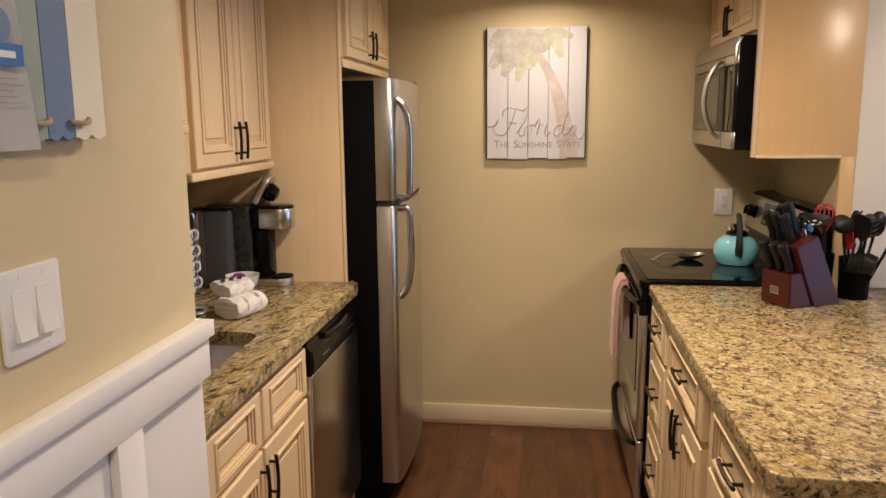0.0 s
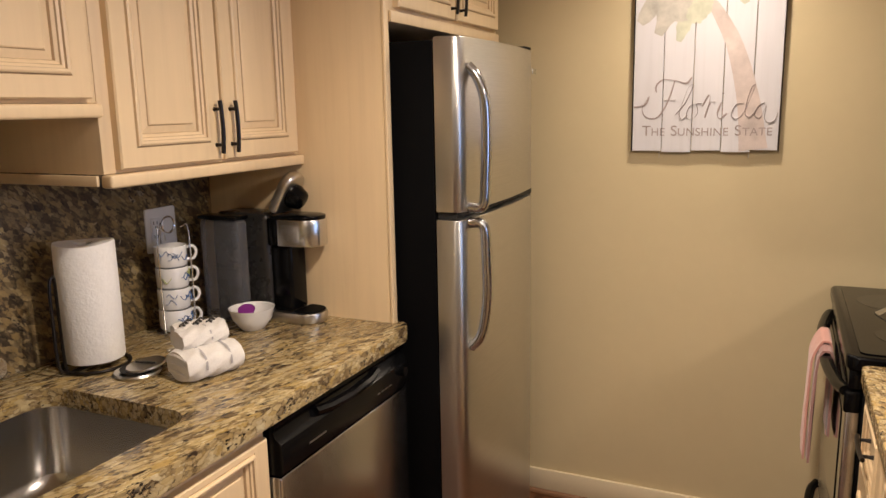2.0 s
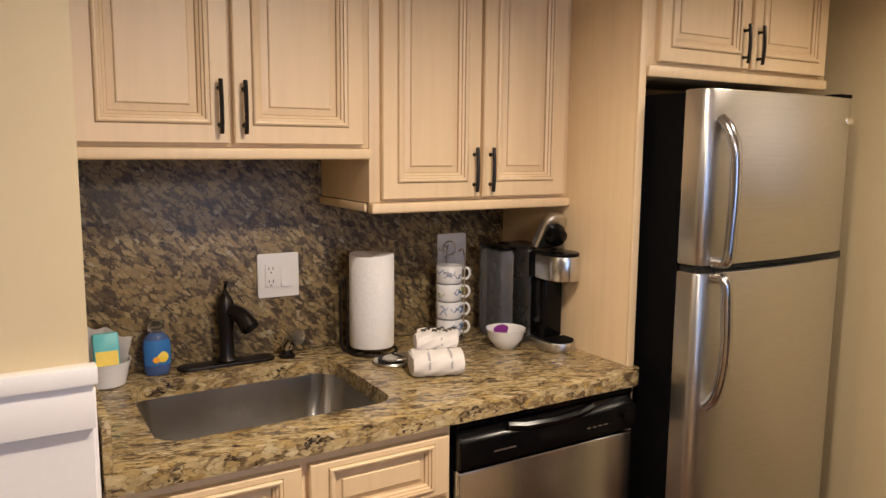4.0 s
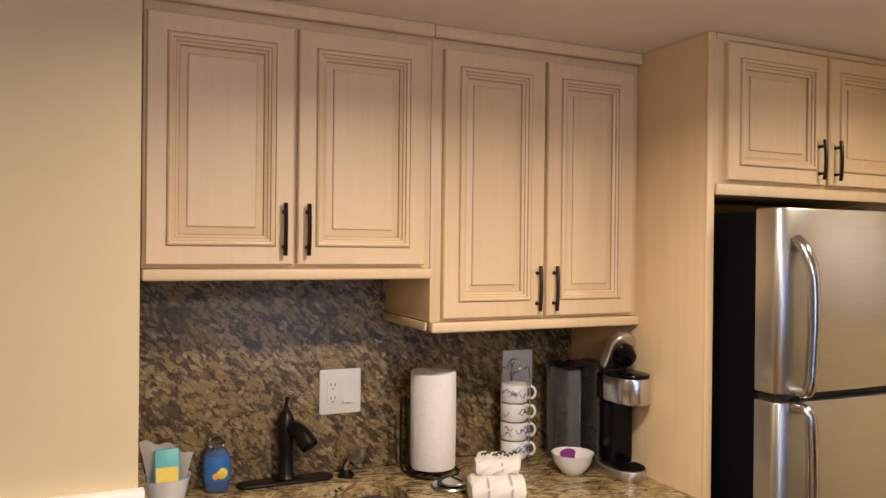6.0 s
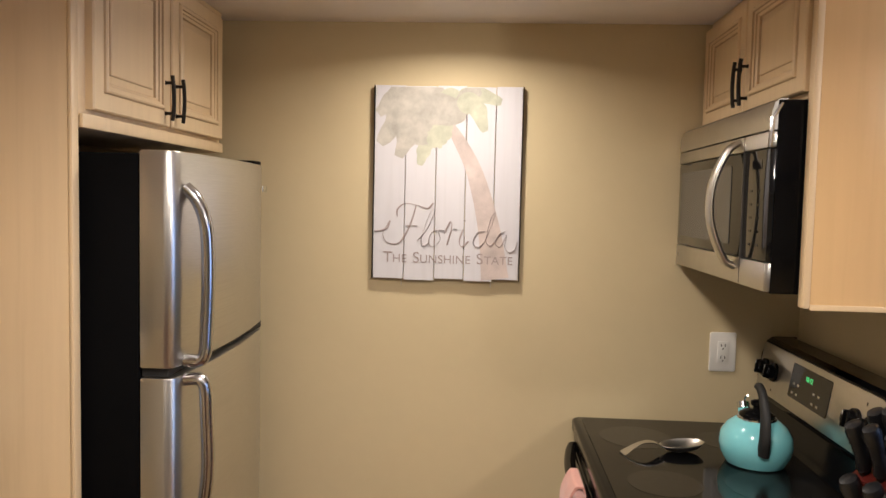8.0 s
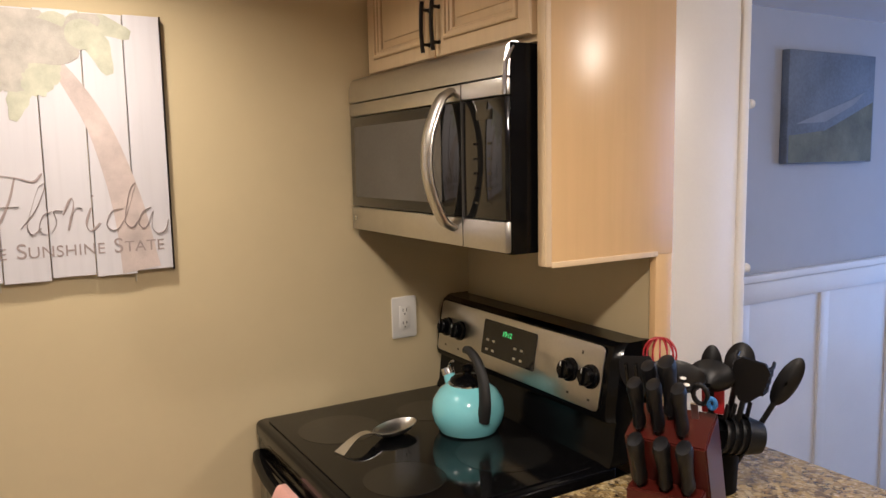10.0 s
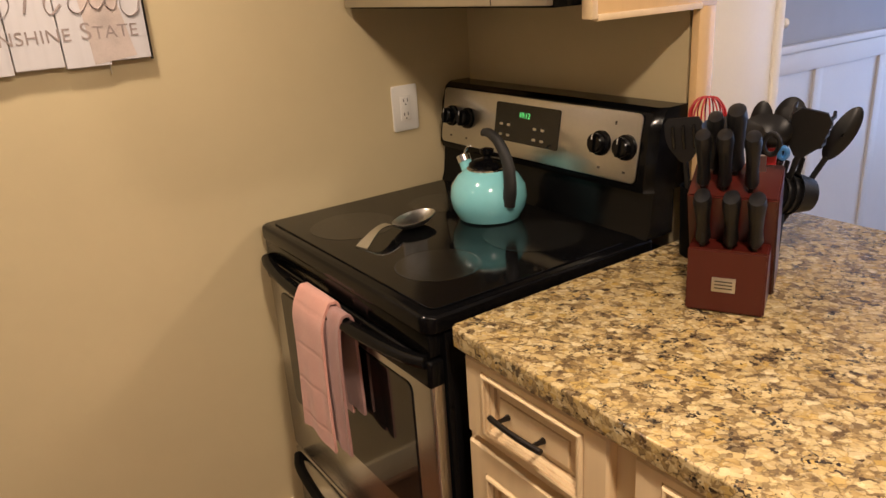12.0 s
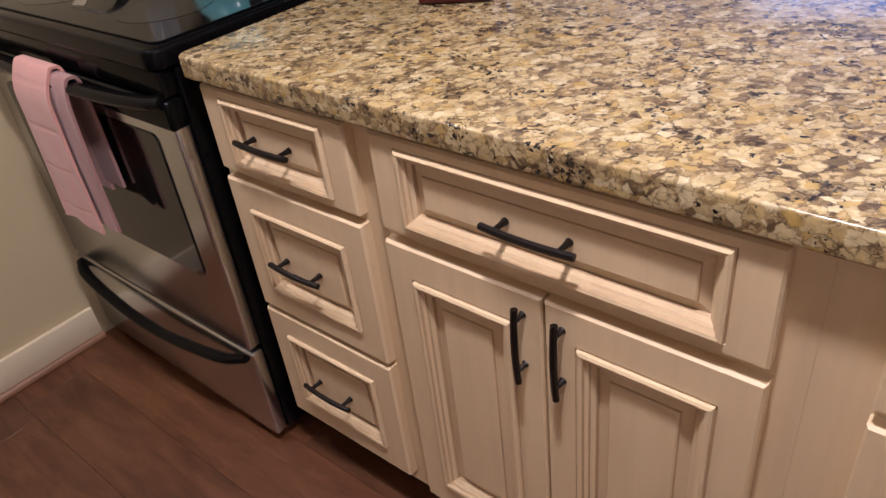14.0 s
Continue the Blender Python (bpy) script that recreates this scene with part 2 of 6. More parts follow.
# splash palettes: browner than the worktop's, with the wall cabinets' shade put in
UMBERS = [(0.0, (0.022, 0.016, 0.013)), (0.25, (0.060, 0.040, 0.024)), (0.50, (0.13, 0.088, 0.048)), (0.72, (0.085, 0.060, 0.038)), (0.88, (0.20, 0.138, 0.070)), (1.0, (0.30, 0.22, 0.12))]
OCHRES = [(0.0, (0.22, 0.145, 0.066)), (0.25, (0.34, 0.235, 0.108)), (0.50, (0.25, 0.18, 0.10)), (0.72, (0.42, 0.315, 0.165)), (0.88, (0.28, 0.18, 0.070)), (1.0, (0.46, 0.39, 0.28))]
GRANITE = granite("golden_granite", (0.0, 0.0, radians(-14)), (0.80, 2.2, 1.0), 38, 0.57, CREAMS, BROWNS, (0.81, 0.82, 0.77))
PENINSULA = granite("golden_granite_speckled", (0.0, 0.0, radians(40)), (1.0, 1.2, 1.0), 42, 0.58, CREAMS, BROWNS, (0.86, 0.85, 0.77))
SPLASH = granite("golden_granite_shaded_splash", (radians(-42), 0.0, 0.0), (1.0, 1.6, 0.85), 42, 0.62, OCHRES, UMBERS, (1.00, 1.04, 0.98), 0.36)
STEEL = brushed("brushed_steel_door", (0.60, 0.585, 0.55), 0.30, 1)
STEELV = brushed("brushed_steel_vertical", (0.66, 0.66, 0.66), 0.22, 2)
SINKSTEEL = brushed("sink_steel", (0.58, 0.565, 0.54), 0.20, 1, 0.12)
CHROME = plain("polished_metal", (0.72, 0.73, 0.75), 0.12, 1.0, relief=0.0)
HANDLEMETAL = plain("dulled_polished_metal", (0.50, 0.50, 0.51), 0.17, 1.0, relief=0.0)
SATIN = plain("satin_metal", (0.62, 0.60, 0.56), 0.3, 1.0, relief=0.02)
BLACK = plain("black_enamel", (0.003, 0.003, 0.0034), 0.16, vary=0.2, relief=0.01, spec=0.17)
BLACKMATT = plain("black_textured_plastic", (0.003, 0.003, 0.0035), 0.55, vary=0.2, relief=0.1, spec=0.06)
COOKTOP = plain("black_ceramic_glass", (0.003, 0.003, 0.0034), 0.06, vary=0.2, relief=0.0, spec=0.28)
BURNER = plain("grey_burner_print", (0.008, 0.0078, 0.0075), 0.14, vary=0.2, relief=0.0)
DARKGLASS = plain("dark_oven_glass", (0.006, 0.006, 0.006), 0.05, vary=0.1, relief=0.0, coat=0.2)
SMOKE = plain("smoked_grey_window", (0.085, 0.08, 0.072), 0.12, vary=0.15, relief=0.0)
BRONZE = plain("dark_bronze", (0.016, 0.012, 0.010), 0.34, 0.6, vary=0.25, relief=0.05)
RUBBER = plain("black_rubber", (0.010, 0.010, 0.010), 0.62, vary=0.2, relief=0.1)
NYLON = plain("black_nylon", (0.006, 0.006, 0.007), 0.42, vary=0.2, relief=0.03, spec=0.32)
REDPLASTIC = plain("red_silicone", (0.45, 0.015, 0.02), 0.4, vary=0.1)
BLUEPLASTIC = plain("blue_plastic", (0.03, 0.16, 0.42), 0.35, vary=0.1)
CHERRY = glazed_wood("cherry_stained_wood", (0.058, 0.007, 0.0045), (0.025, 0.003, 0.0025))
CHERRY.node_tree.nodes["Principled BSDF"].inputs["Roughness"].default_value = 0.34
PLASTIC = plain("white_plastic", (0.76, 0.74, 0.70), 0.3, vary=0.03, relief=0.0)
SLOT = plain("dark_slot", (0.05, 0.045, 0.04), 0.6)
TEAL = plain("turquoise_enamel", (0.21, 0.58, 0.64), 0.12, vary=0.05, relief=0.0, coat=0.6)
CHINA = plain("white_glazed_china", (0.80, 0.79, 0.77), 0.15, vary=0.03, relief=0.0, coat=0.4)
CHINABLUE = plain("blue_glaze_print", (0.10, 0.17, 0.34), 0.2, vary=0.2)
CHINAGREEN = plain("green_glaze_print", (0.35, 0.38, 0.12), 0.2, vary=0.2)
PURPLE = plain("purple_foil_pod", (0.22, 0.03, 0.24), 0.35)
PAPER = plain("white_paper", (0.80, 0.79, 0.77), 0.85, vary=0.03, relief=0.2)
TISSUE = cloth("embossed_paper_towel", (0.82, 0.80, 0.77), 90, 0.03)
TOWEL = cloth("white_terry", (0.78, 0.74, 0.69))
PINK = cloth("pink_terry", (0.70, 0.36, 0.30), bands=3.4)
# the same pink terry, darkened for the shade inside the towel's fold
PINKSHADE = cloth("shaded_pink_terry", (0.42, 0.22, 0.20))
STRIPE = cloth("grey_woven_stripe", (0.40, 0.38, 0.38))
FLOORWOOD = planks("brown_floor_plank")
FARWOOD = planks("brown_floor_planks_beyond", True)
JOINT = plain("dark_floor_joint", (0.05, 0.024, 0.014), 0.7)
SHOE = plain("brown_shoe_moulding", (0.24, 0.12, 0.06), 0.45)
BOARDWHITE = glazed_wood("whitewashed_board", (0.605, 0.59, 0.62), (0.16, 0.13, 0.12))
BOARDCREAM = plain("cream_painted_board", (0.74, 0.68, 0.52), 0.6, vary=0.06, relief=0.2)
BOARDSAGE = plain("sage_painted_board", (0.30, 0.37, 0.31), 0.6, vary=0.1, relief=0.2)
BOARDBLUE = plain("blue_painted_board", (0.13, 0.20, 0.32), 0.6, vary=0.1, relief=0.2)
INK = plain("grey_brown_ink", (0.33, 0.27, 0.26), 0.7, vary=0.2)
TRUNK = plain("faded_trunk_paint", (0.52, 0.44, 0.41), 0.7, vary=0.25, scale=110)
FROND = plain("faded_frond_paint", (0.43, 0.405, 0.36), 0.7, vary=0.30, scale=130)
FRONDGREEN = plain("pale_green_frond_paint", (0.46, 0.465, 0.365), 0.7, vary=0.26, scale=130)
ROPE = cloth("jute_rope", (0.42, 0.31, 0.18), 300)
CHARCOAL = plain("charcoal_plastic", (0.020, 0.019, 0.0185), 0.27, vary=0.15, relief=0.02)
GREENLED = glow("green_led", (0.12, 0.9, 0.25), 0.9)
LENSGLOW = glow("lit_lamp_lens", (1.0, 0.86, 0.66), 14)
GLASSWARE = clear("clear_plastic", (0.9, 0.93, 0.95), 0.05, 1.3)
SMOKED = clear("smoked_tank_plastic", (0.62, 0.63, 0.67), 0.04, 1.25, 0.9)
WINDOWGLASS = clear("window_glass")
SOAPBLUE = clear("blue_soap", (0.15, 0.25, 0.55), 0.1, 1.35, 0.6)
ORANGE = plain("orange_label", (0.85, 0.38, 0.03), 0.4)
YELLOW = plain("yellow_label", (0.85, 0.62, 0.06), 0.4)
AQUA = plain("aqua_packet", (0.10, 0.48, 0.50), 0.4)
CANVASBLUE = plain("grey_blue_canvas_print", (0.16, 0.19, 0.24), 0.7, vary=0.35, scale=25)
CANVASDUNE = plain("olive_dune_print", (0.15, 0.15, 0.10), 0.7, vary=0.4, scale=60)
CANVASSURF = plain("white_surf_print", (0.25, 0.27, 0.30), 0.7, vary=0.2, scale=60)
STRAW = cloth("woven_straw", (0.36, 0.24, 0.10), 200, 0.2)

# ---------------------------------------------------------------- mesh tools


def finish(bm, name, mats, smooth=True, angle=35):
    bmesh.ops.recalc_face_normals(bm, faces=bm.faces)
    for f in bm.faces:
        f.smooth = smooth
    if smooth:
        lim = radians(angle)
        for e in bm.edges:
            if len(e.link_faces) == 2 and e.calc_face_angle(0) > lim:
                e.smooth = False
    me = bpy.data.meshes.new(name)
    bm.to_mesh(me)
    bm.free()
    for m in mats if isinstance(mats, (list, tuple)) else [mats]:
        me.materials.append(m)
    return me


def part(name, bm, mats, parent, label="", smooth=True):
    ob = new(name, finish(bm, name, mats, smooth))
    ob.parent = parent
    return tagged(ob, label)


def solid(name, bm, mats, label, category, kind="", group="", at=None, smooth=True):
    """A thing of one mesh."""
    ob = new(name, finish(bm, name, mats, smooth))
    if at is not None:
        ob.matrix_world = at
    return tagged(ob, label, category, group, kind)


def thing(name, at, label, category, kind="", group=""):
    ob = new(name)
    ob.empty_display_size = 0.05
    ob.matrix_world = at
    return tagged(ob, label, category, group, kind)


def box(bm, x0, y0, z0, x1, y1, z1, bev=0.0, seg=2, mi=0):
    vs = [bm.verts.new((x, y, z)) for z in (z0, z1) for y in (y0, y1) for x in (x0, x1)]
    fs = [bm.faces.new([vs[i] for i in q]) for q in ((0, 2, 3, 1), (4, 5, 7, 6), (0, 1, 5, 4), (2, 6, 7, 3), (0, 4, 6, 2), (1, 3, 7, 5))]
    for f in fs:
        f.material_index = mi
    if bev > 0:
        edges = list({e for f in fs for e in f.edges})
        bmesh.ops.bevel(bm, geom=edges, offset=bev, segments=seg, affect="EDGES", profile=0.5, clamp_overlap=True)
    return bm


def B(*args, **kw):
    return box(bmesh.new(), *args, **kw)


def loop_verts(bm, pts):
    return [bm.verts.new(p) for p in pts]


def skin(bm, loops, closed=True, cap0=True, cap1=True, mi=0):
    """Faces between loops of equal length."""
    n = len(loops[0])
    for a, b in zip(loops, loops[1:]):
        for i in range(n if closed else n - 1):
            j = (i + 1) % n
            try:
                bm.faces.new((a[i], a[j], b[j], b[i])).material_index = mi
            except ValueError:
                pass
    for flag, l in ((cap0, loops[0]), (cap1, loops[-1])):
        if flag and closed:
            bm.faces.new(l).material_index = mi
    return bm


def lathe(bm, prof, seg=32, at=(0, 0, 0), mi=0, caps=True):
    """Turned shape from (radius, height) pairs."""
    loops = [loop_verts(bm, [(at[0] + r * math.cos(2 * math.pi * i / seg), at[1] + r * math.sin(2 * math.pi * i / seg), at[2] + z) for i in range(seg)]) for r, z in prof]
    return skin(bm, loops, cap0=caps, cap1=caps, mi=mi)


def smooth_path(pts, n=8):
    """Catmull-Rom points through pts."""
    p = [Vector(q) for q in pts]
    p = [2 * p[0] - p[1]] + p + [2 * p[-1] - p[-2]]
    out = []
    for a, b, c, d in zip(p, p[1:], p[2:], p[3:]):
        for k in range(n):
            t = k / n
            out.append(0.5 * (2 * b + (c - a) * t + (2 * a - 5 * b + 4 * c - d) * t * t + (3 * b - a - 3 * c + d) * t ** 3))
    return out + [p[-2]]


def tube(bm, pts, r, seg=8, flat=1.0, mi=0, ends=1.0):
    """A rod along pts. r: a radius or a function of 0..1; flat: how much thinner across."""
    pts = [Vector(q) for q in pts]
    loops, side = [], None
    for i, p in enumerate(pts):
        d = (pts[min(i + 1, len(pts) - 1)] - pts[max(i - 1, 0)]).normalized()
        if side is None:
            side = d.cross(Vector((0, 0, 1)) if abs(d.z) < 0.9 else Vector((0, 1, 0))).normalized()
        side = (side - d * side.dot(d)).normalized()
        up = d.cross(side)
        rr = r(i / (len(pts) - 1)) if callable(r) else r
        loops.append(loop_verts(bm, [p + rr * (side * math.cos(a) + up * math.sin(a) * flat) for a in (2 * math.pi * k / seg for k in range(seg))]))
    return skin(bm, loops, mi=mi)


def rounded(x0, y0, x1, y1, r, seg=5):
    """The outline of a rectangle with rounded corners, anticlockwise. r: one radius or four (from x0,y0 on)."""
    rs = r if isinstance(r, (list, tuple)) else [r] * 4
    out = []
    for (cx, cy, a0), q in zip(((x0, y0, 180), (x1, y0, 270), (x1, y1, 0), (x0, y1, 90)), rs):
        ox, oy = (cx + q if cx == x0 else cx - q), (cy + q if cy == y0 else cy - q)
        for k in range(seg + 1):
            a = radians(a0 + 90 * k / seg)
            out.append((ox + q * math.cos(a), oy + q * math.sin(a)))
    return out


def prism(bm, outline, z0, z1, bev=0.0, seg=3, mi=0, hole=None):
    """An outline, with or without a hole, given thickness; the rims rounded by bev."""
    def ring(pts):
        vs = [bm.verts.new((x, y, z1)) for x, y in pts]
        return [bm.edges.new((vs[i], vs[(i + 1) % len(vs)])) for i in range(len(vs))]
    if hole:
        es = ring(outline) + ring(hole)
        top = [f for f in bmesh.ops.triangle_fill(bm, edges=es, use_beauty=True)["geom"] if isinstance(f, bmesh.types.BMFace)]
        rim = es
    else:
        es = ring(outline)
        vs = [e.verts[0] for e in es]
        top = [bm.faces.new([e.verts[0] if e.verts[0] in es[i - 1].verts else e.verts[1] for i, e in enumerate(es)])]
        rim = es
    ext = bmesh.ops.extrude_face_region(bm, geom=top)
    down = [v for v in ext["geom"] if isinstance(v, bmesh.types.BMVert)]
    bmesh.ops.translate(bm, verts=down, vec=(0, 0, z0 - z1))
    for f in bm.faces:
        f.material_index = mi
    if bev > 0:
        low = [e for e in ext["geom"] if isinstance(e, bmesh.types.BMEdge) and sum(abs(f.normal.z) < 0.5 for f in e.link_faces) == 1]
        bm.normal_update()
        low = [e for e in bm.edges if len(e.link_faces) == 2 and e.calc_face_angle(0) > 1.2 and abs(e.verts[0].co.z - e.verts[1].co.z) < 1e-6]
        bmesh.ops.bevel(bm, geom=low, offset=bev, segments=seg, affect="EDGES", profile=0.5, clamp_overlap=True)
    return bm


# moulding inside the frame of a front: inset, height, glaze
MOULD = [(0.0, 0.0200, 0), (0.0012, 0.0180, 1), (0.0026, 0.0180, 1), (0.0036, 0.0240, 0), (0.0075, 0.0262, 0), (0.0125, 0.0250, 0), (0.0138, 0.0205, 1), (0.0190, 0.0185, 0), (0.0205, 0.0150, 1),
         (0.0265, 0.0115, 0), (0.0285, 0.0060, 1), (0.0440, 0.0090, 0), (0.0452, 0.0118, 1), (0.0475, 0.0135, 0)]


def panel_door(bm, x0, z0, x1, z1, stile=0.042, rail=0.042, k=1.0):
    """A framed, raised-panel front in the plane y = 0 that stands out towards -y; glaze lines lie in its grooves."""
    prof = [(0, 0, 0.0, 0), (0, 0, 0.016, 0), (0.003, 0.003, 0.020, 0)]
    prof += [(stile + k * i, rail + k * i, out, g) for i, out, g in MOULD]
    loops = []
    for i, j, out, g in prof:
        loops.append(loop_verts(bm, [(x0 + i, -out, z0 + j), (x1 - i, -out, z0 + j), (x1 - i, -out, z1 - j), (x0 + i, -out, z1 - j)]))
    for (a, b, st) in zip(loops, loops[1:], prof[1:]):
        for i in range(4):
            f = bm.faces.new((a[i], a[(i + 1) % 4], b[(i + 1) % 4], b[i]))
            f.material_index = st[3]
    bm.faces.new(loops[-1])
    bm.faces.new(list(reversed(loops[0])))
    return bm


def pull(parent, x, z, length=0.126, upright=True, out=0.020, name="handle"):
    """An arched bar pull on two posts."""
    bm = bmesh.new()
    h = length / 2
    ax = (lambda u, o: (x, -o, z + u)) if upright else (lambda u, o: (x + u, -o, z))
    bar = smooth_path([ax(-h, out + 0.018), ax(-h * 0.62, out + 0.0205), ax(0, out + 0.022), ax(h * 0.62, out + 0.0205), ax(h, out + 0.018)], 4)
    tube(bm, bar, lambda t: 0.0052, 8)
    for s in (-1, 1):
        tube(bm, [ax(s * h * 0.68, out - (0.001 if upright else 0.009)), ax(s * h * 0.68, out + 0.004), ax(s * h * 0.68, out + 0.020)], lambda t: 0.0062 if t < 0.3 else 0.004, 8)
    return part(name, bm, BRONZE, parent, "dark bronze arched bar pull")


def front(cab, name, x0, z0, x1, z1, frame_w=(0.042, 0.042), handle=None, k=1.0):
    """A door or drawer front with its pull. frame_w: widths of stiles and rails."""
    ob = part(name, panel_door(bmesh.new(), x0, z0, x1, z1, *frame_w, k), [CABINET, GLAZE], cab, "cream glazed raised-panel " + name, smooth=False)
    if handle:
        hx, hz, up, ln = handle
        pull(ob, hx, hz, ln, up)
    return ob


# ---------------------------------------------------------------- the shell
# ground plan: x across the aisle, y along it; back wall at y = BACK
BACK, LEFT, STUB, STUBEND = 4.272, -1.03, -0.324, 1.970
RANGEWALL, COLUMN = 1.415, 1.69
ROOM_S, ROOM_E = -1.6, 5.0

bm = B(LEFT - 0.14, ROOM_S - 0.2, -0.12, ROOM_E + 0.2, BACK + 0.2, -0.012)
floor = solid("floor", bm, JOINT, "brown wood plank floor", "floor", "structure", smooth=False)
bm = B(LEFT - 0.14, ROOM_S - 0.2, CEIL, ROOM_E + 0.2, BACK + 0.2, CEIL + 0.12)
solid("ceiling", bm, CEILING, "flat off-white painted ceiling", "ceiling", "structure", smooth=False)
solid("wall_north", B(LEFT - 0.14, BACK, -0.01, RANGEWALL + 0.1, BACK + 0.14, CEIL), BEIGE, "beige painted kitchen end wall", "wall", "structure", smooth=False)
solid("wall_north_dining", B(RANGEWALL + 0.1, 4.2, -0.01, ROOM_E, 4.34, CEIL), PALE, "pale painted wall lit by daylight", "wall", "structure", smooth=False)
solid("wall_west", B(LEFT - 0.14, STUBEND, -0.01, LEFT, BACK, CEIL), BEIGE, "beige painted wall behind the cabinets", "wall", "structure", smooth=False)
solid("wall_stub", B(LEFT - 0.14, ROOM_S, -0.01, STUB, STUBEND, CEIL), BEIGE, "beige painted wall above white wainscot", "wall", "structure", smooth=False)
solid("wall_south", B(STUB, ROOM_S - 0.14, -0.01, ROOM_E, ROOM_S, CEIL), BEIGE, "beige painted wall", "wall", "structure", smooth=False)
# east wall with a wide window opening
bm = B(ROOM_E, ROOM_S - 0.14, -0.01, ROOM_E + 0.14, 1.45, CEIL)
box(bm, ROOM_E, 4.05, -0.01, ROOM_E + 0.14, 4.34, CEIL)
box(bm, ROOM_E, 1.45, -0.01, ROOM_E + 0.14, 4.05, 0.3)
box(bm, ROOM_E, 1.45, 2.1, ROOM_E + 0.14, 4.05, CEIL)
solid("wall_east", bm, PALE, "pale wall round a wide window", "wall", "structure", smooth=False)
win = thing("window_1", pose(ROOM_E, 2.75, 0.3), "wide white-framed window", "window", "structure")
for y0, y1 in ((-1.3, -1.24), (-0.03, 0.03), (1.24, 1.3)):
    part("window_frame", B(0.03, y0, 0.0, 0.09, y1, 1.8, 0.004), WHITE, win)
for z0, z1 in ((0.0, 0.06), (1.74, 1.8)):
    part("window_frame", B(0.032, -1.24, z0, 0.088, 1.24, z1, 0.004), WHITE, win)
for y0, y1 in ((-1.24, -0.03), (0.03, 1.24)):
    pane = part("pane", B(0.057, y0, 0.06, 0.063, y1, 1.74), WINDOWGLASS, win)
    pane.visible_shadow = False
# range wall and its white end
solid("wall_range", B(RANGEWALL, 3.52, -0.01, COLUMN - 0.01, BACK, CEIL), BEIGE, "beige painted wall behind the range", "wall", "structure", smooth=False)
col = thing("wall_end_casing", pose(0, 3.52, 0), "white painted casing on the end of the wall", "trim", "structure")
part("casing_board", B(1.449, -0.034, 0.927, 1.662, 0.0, CEIL, 0.002), WHITE, col)
part("casing_bead", B(1.663, -0.040, 0.927, 1.694, 0.0, CEIL, 0.006, 3), WHITE, col)
part("casing_return", B(1.682, 0.002, 0.0, 1.694, 0.672, CEIL, 0.002), WHITE, col)
for z in (1.345, 1.735, 2.02):
    k = thing("curtain_hook", pose(1.694, 3.497, z), "small white plastic tieback knob on the casing", "hook", group="casing knobs")
    part("stem", tube(bmesh.new(), [(0, 0, 0), (0.012, 0, 0)], 0.006, 10), PLASTIC, k)
    part("knob", tube(bmesh.new(), [(0.011, 0, 0), (0.014, 0, 0), (0.026, 0, 0), (0.03, 0, 0)], lambda t: 0.008 if t in (0, 1) else 0.0115, 12), PLASTIC, k)

# baseboard of the end wall
base = thing("baseboard", pose(0, BACK, 0), "cream baseboard with brown shoe moulding", "baseboard", "structure")
part("board", B(-0.36, -0.014, 0.016, 0.70, 0.0, 0.101, 0.003), CREAMTRIM, base)
part("shoe_moulding", tube(bmesh.new(), [(-0.36, -0.014, 0.004), (0.70, -0.014, 0.004)], 0.013, 10), SHOE, base)

# wainscot of the stub wall
wain = thing("wainscot", pose(STUB, 0, 0), "white board-and-batten wainscot with a cap rail", "wainscot", "structure")
part("back_board", B(0.0, ROOM_S, 0.0, 0.004, STUBEND, 1.135), WHITE, wain)
part("cap_rail", B(0.0, ROOM_S, 1.136, 0.033, STUBEND + 0.010, 1.169, 0.003, 2), WHITE, wain)
part("top_rail", B(0.004, ROOM_S, 1.055, 0.022, STUBEND + 0.004, 1.135, 0.0015), WHITE, wain)
for y in (1.645, 1.225, 0.805, 0.385, -0.035, -0.455, -0.875, -1.295):
    part("batten", B(0.004, y, 0.0, 0.0205, y + 0.075, 1.0545, 0.0015), WHITE, wain)
part("end_board", B(-0.09, STUBEND, 0.0, 0.0, STUBEND + 0.008, 1.121, 0.001), WHITE, wain)
# wainscot of the dining wall
wain = thing("wainscot_dining", pose(0, 4.2, 0), "white board-and-batten wainscot in daylight", "wainscot", "structure")
part("back_board", B(1.70, -0.006, 0.0, ROOM_E, 0.0, 1.12), WHITE, wain)
part("cap_rail", B(1.70, -0.036, 1.122, ROOM_E, 0.0, 1.154, 0.006, 3), WHITE, wain)
part("top_rail", B(1.70, -0.022, 1.04, ROOM_E, -0.006, 1.121, 0.002), WHITE, wain)
for i in range(7):
    x = 2.07 + 0.52 * i
    part("batten", B(x, -0.018, 0.0, x + 0.06, -0.006, 1.039, 0.002), WHITE, wain)

# ceiling fixture over the dining side
fx = thing("ceiling_fixture", pose(*FIXTURE, CEIL), "white flush ceiling fixture over the dining side", "ceiling light")
part("canopy", lathe(bmesh.new(), [(0.11, 0.0), (0.11, -0.006), (0.05, -0.012), (0.012, -0.014)], 32), WHITE, fx)
# recessed lamps
for i, (lx, ly) in enumerate(DOWNLIGHTS):
    d = thing("recessed_downlight", pose(lx, ly, CEIL), "round white recessed downlight, lit", "ceiling light", group="downlights")
    prof = [(0.060, -0.003), (0.066, -0.007), (0.078, -0.006), (0.083, -0.001), (0.083, 0.0)]
    part("trim_ring", lathe(bmesh.new(), prof, 40, caps=False), WHITE, d)
    part("lens", lathe(bmesh.new(), [(0.0005, -0.002), (0.060, -0.0025)], 32, caps=False), LENSGLOW, d)

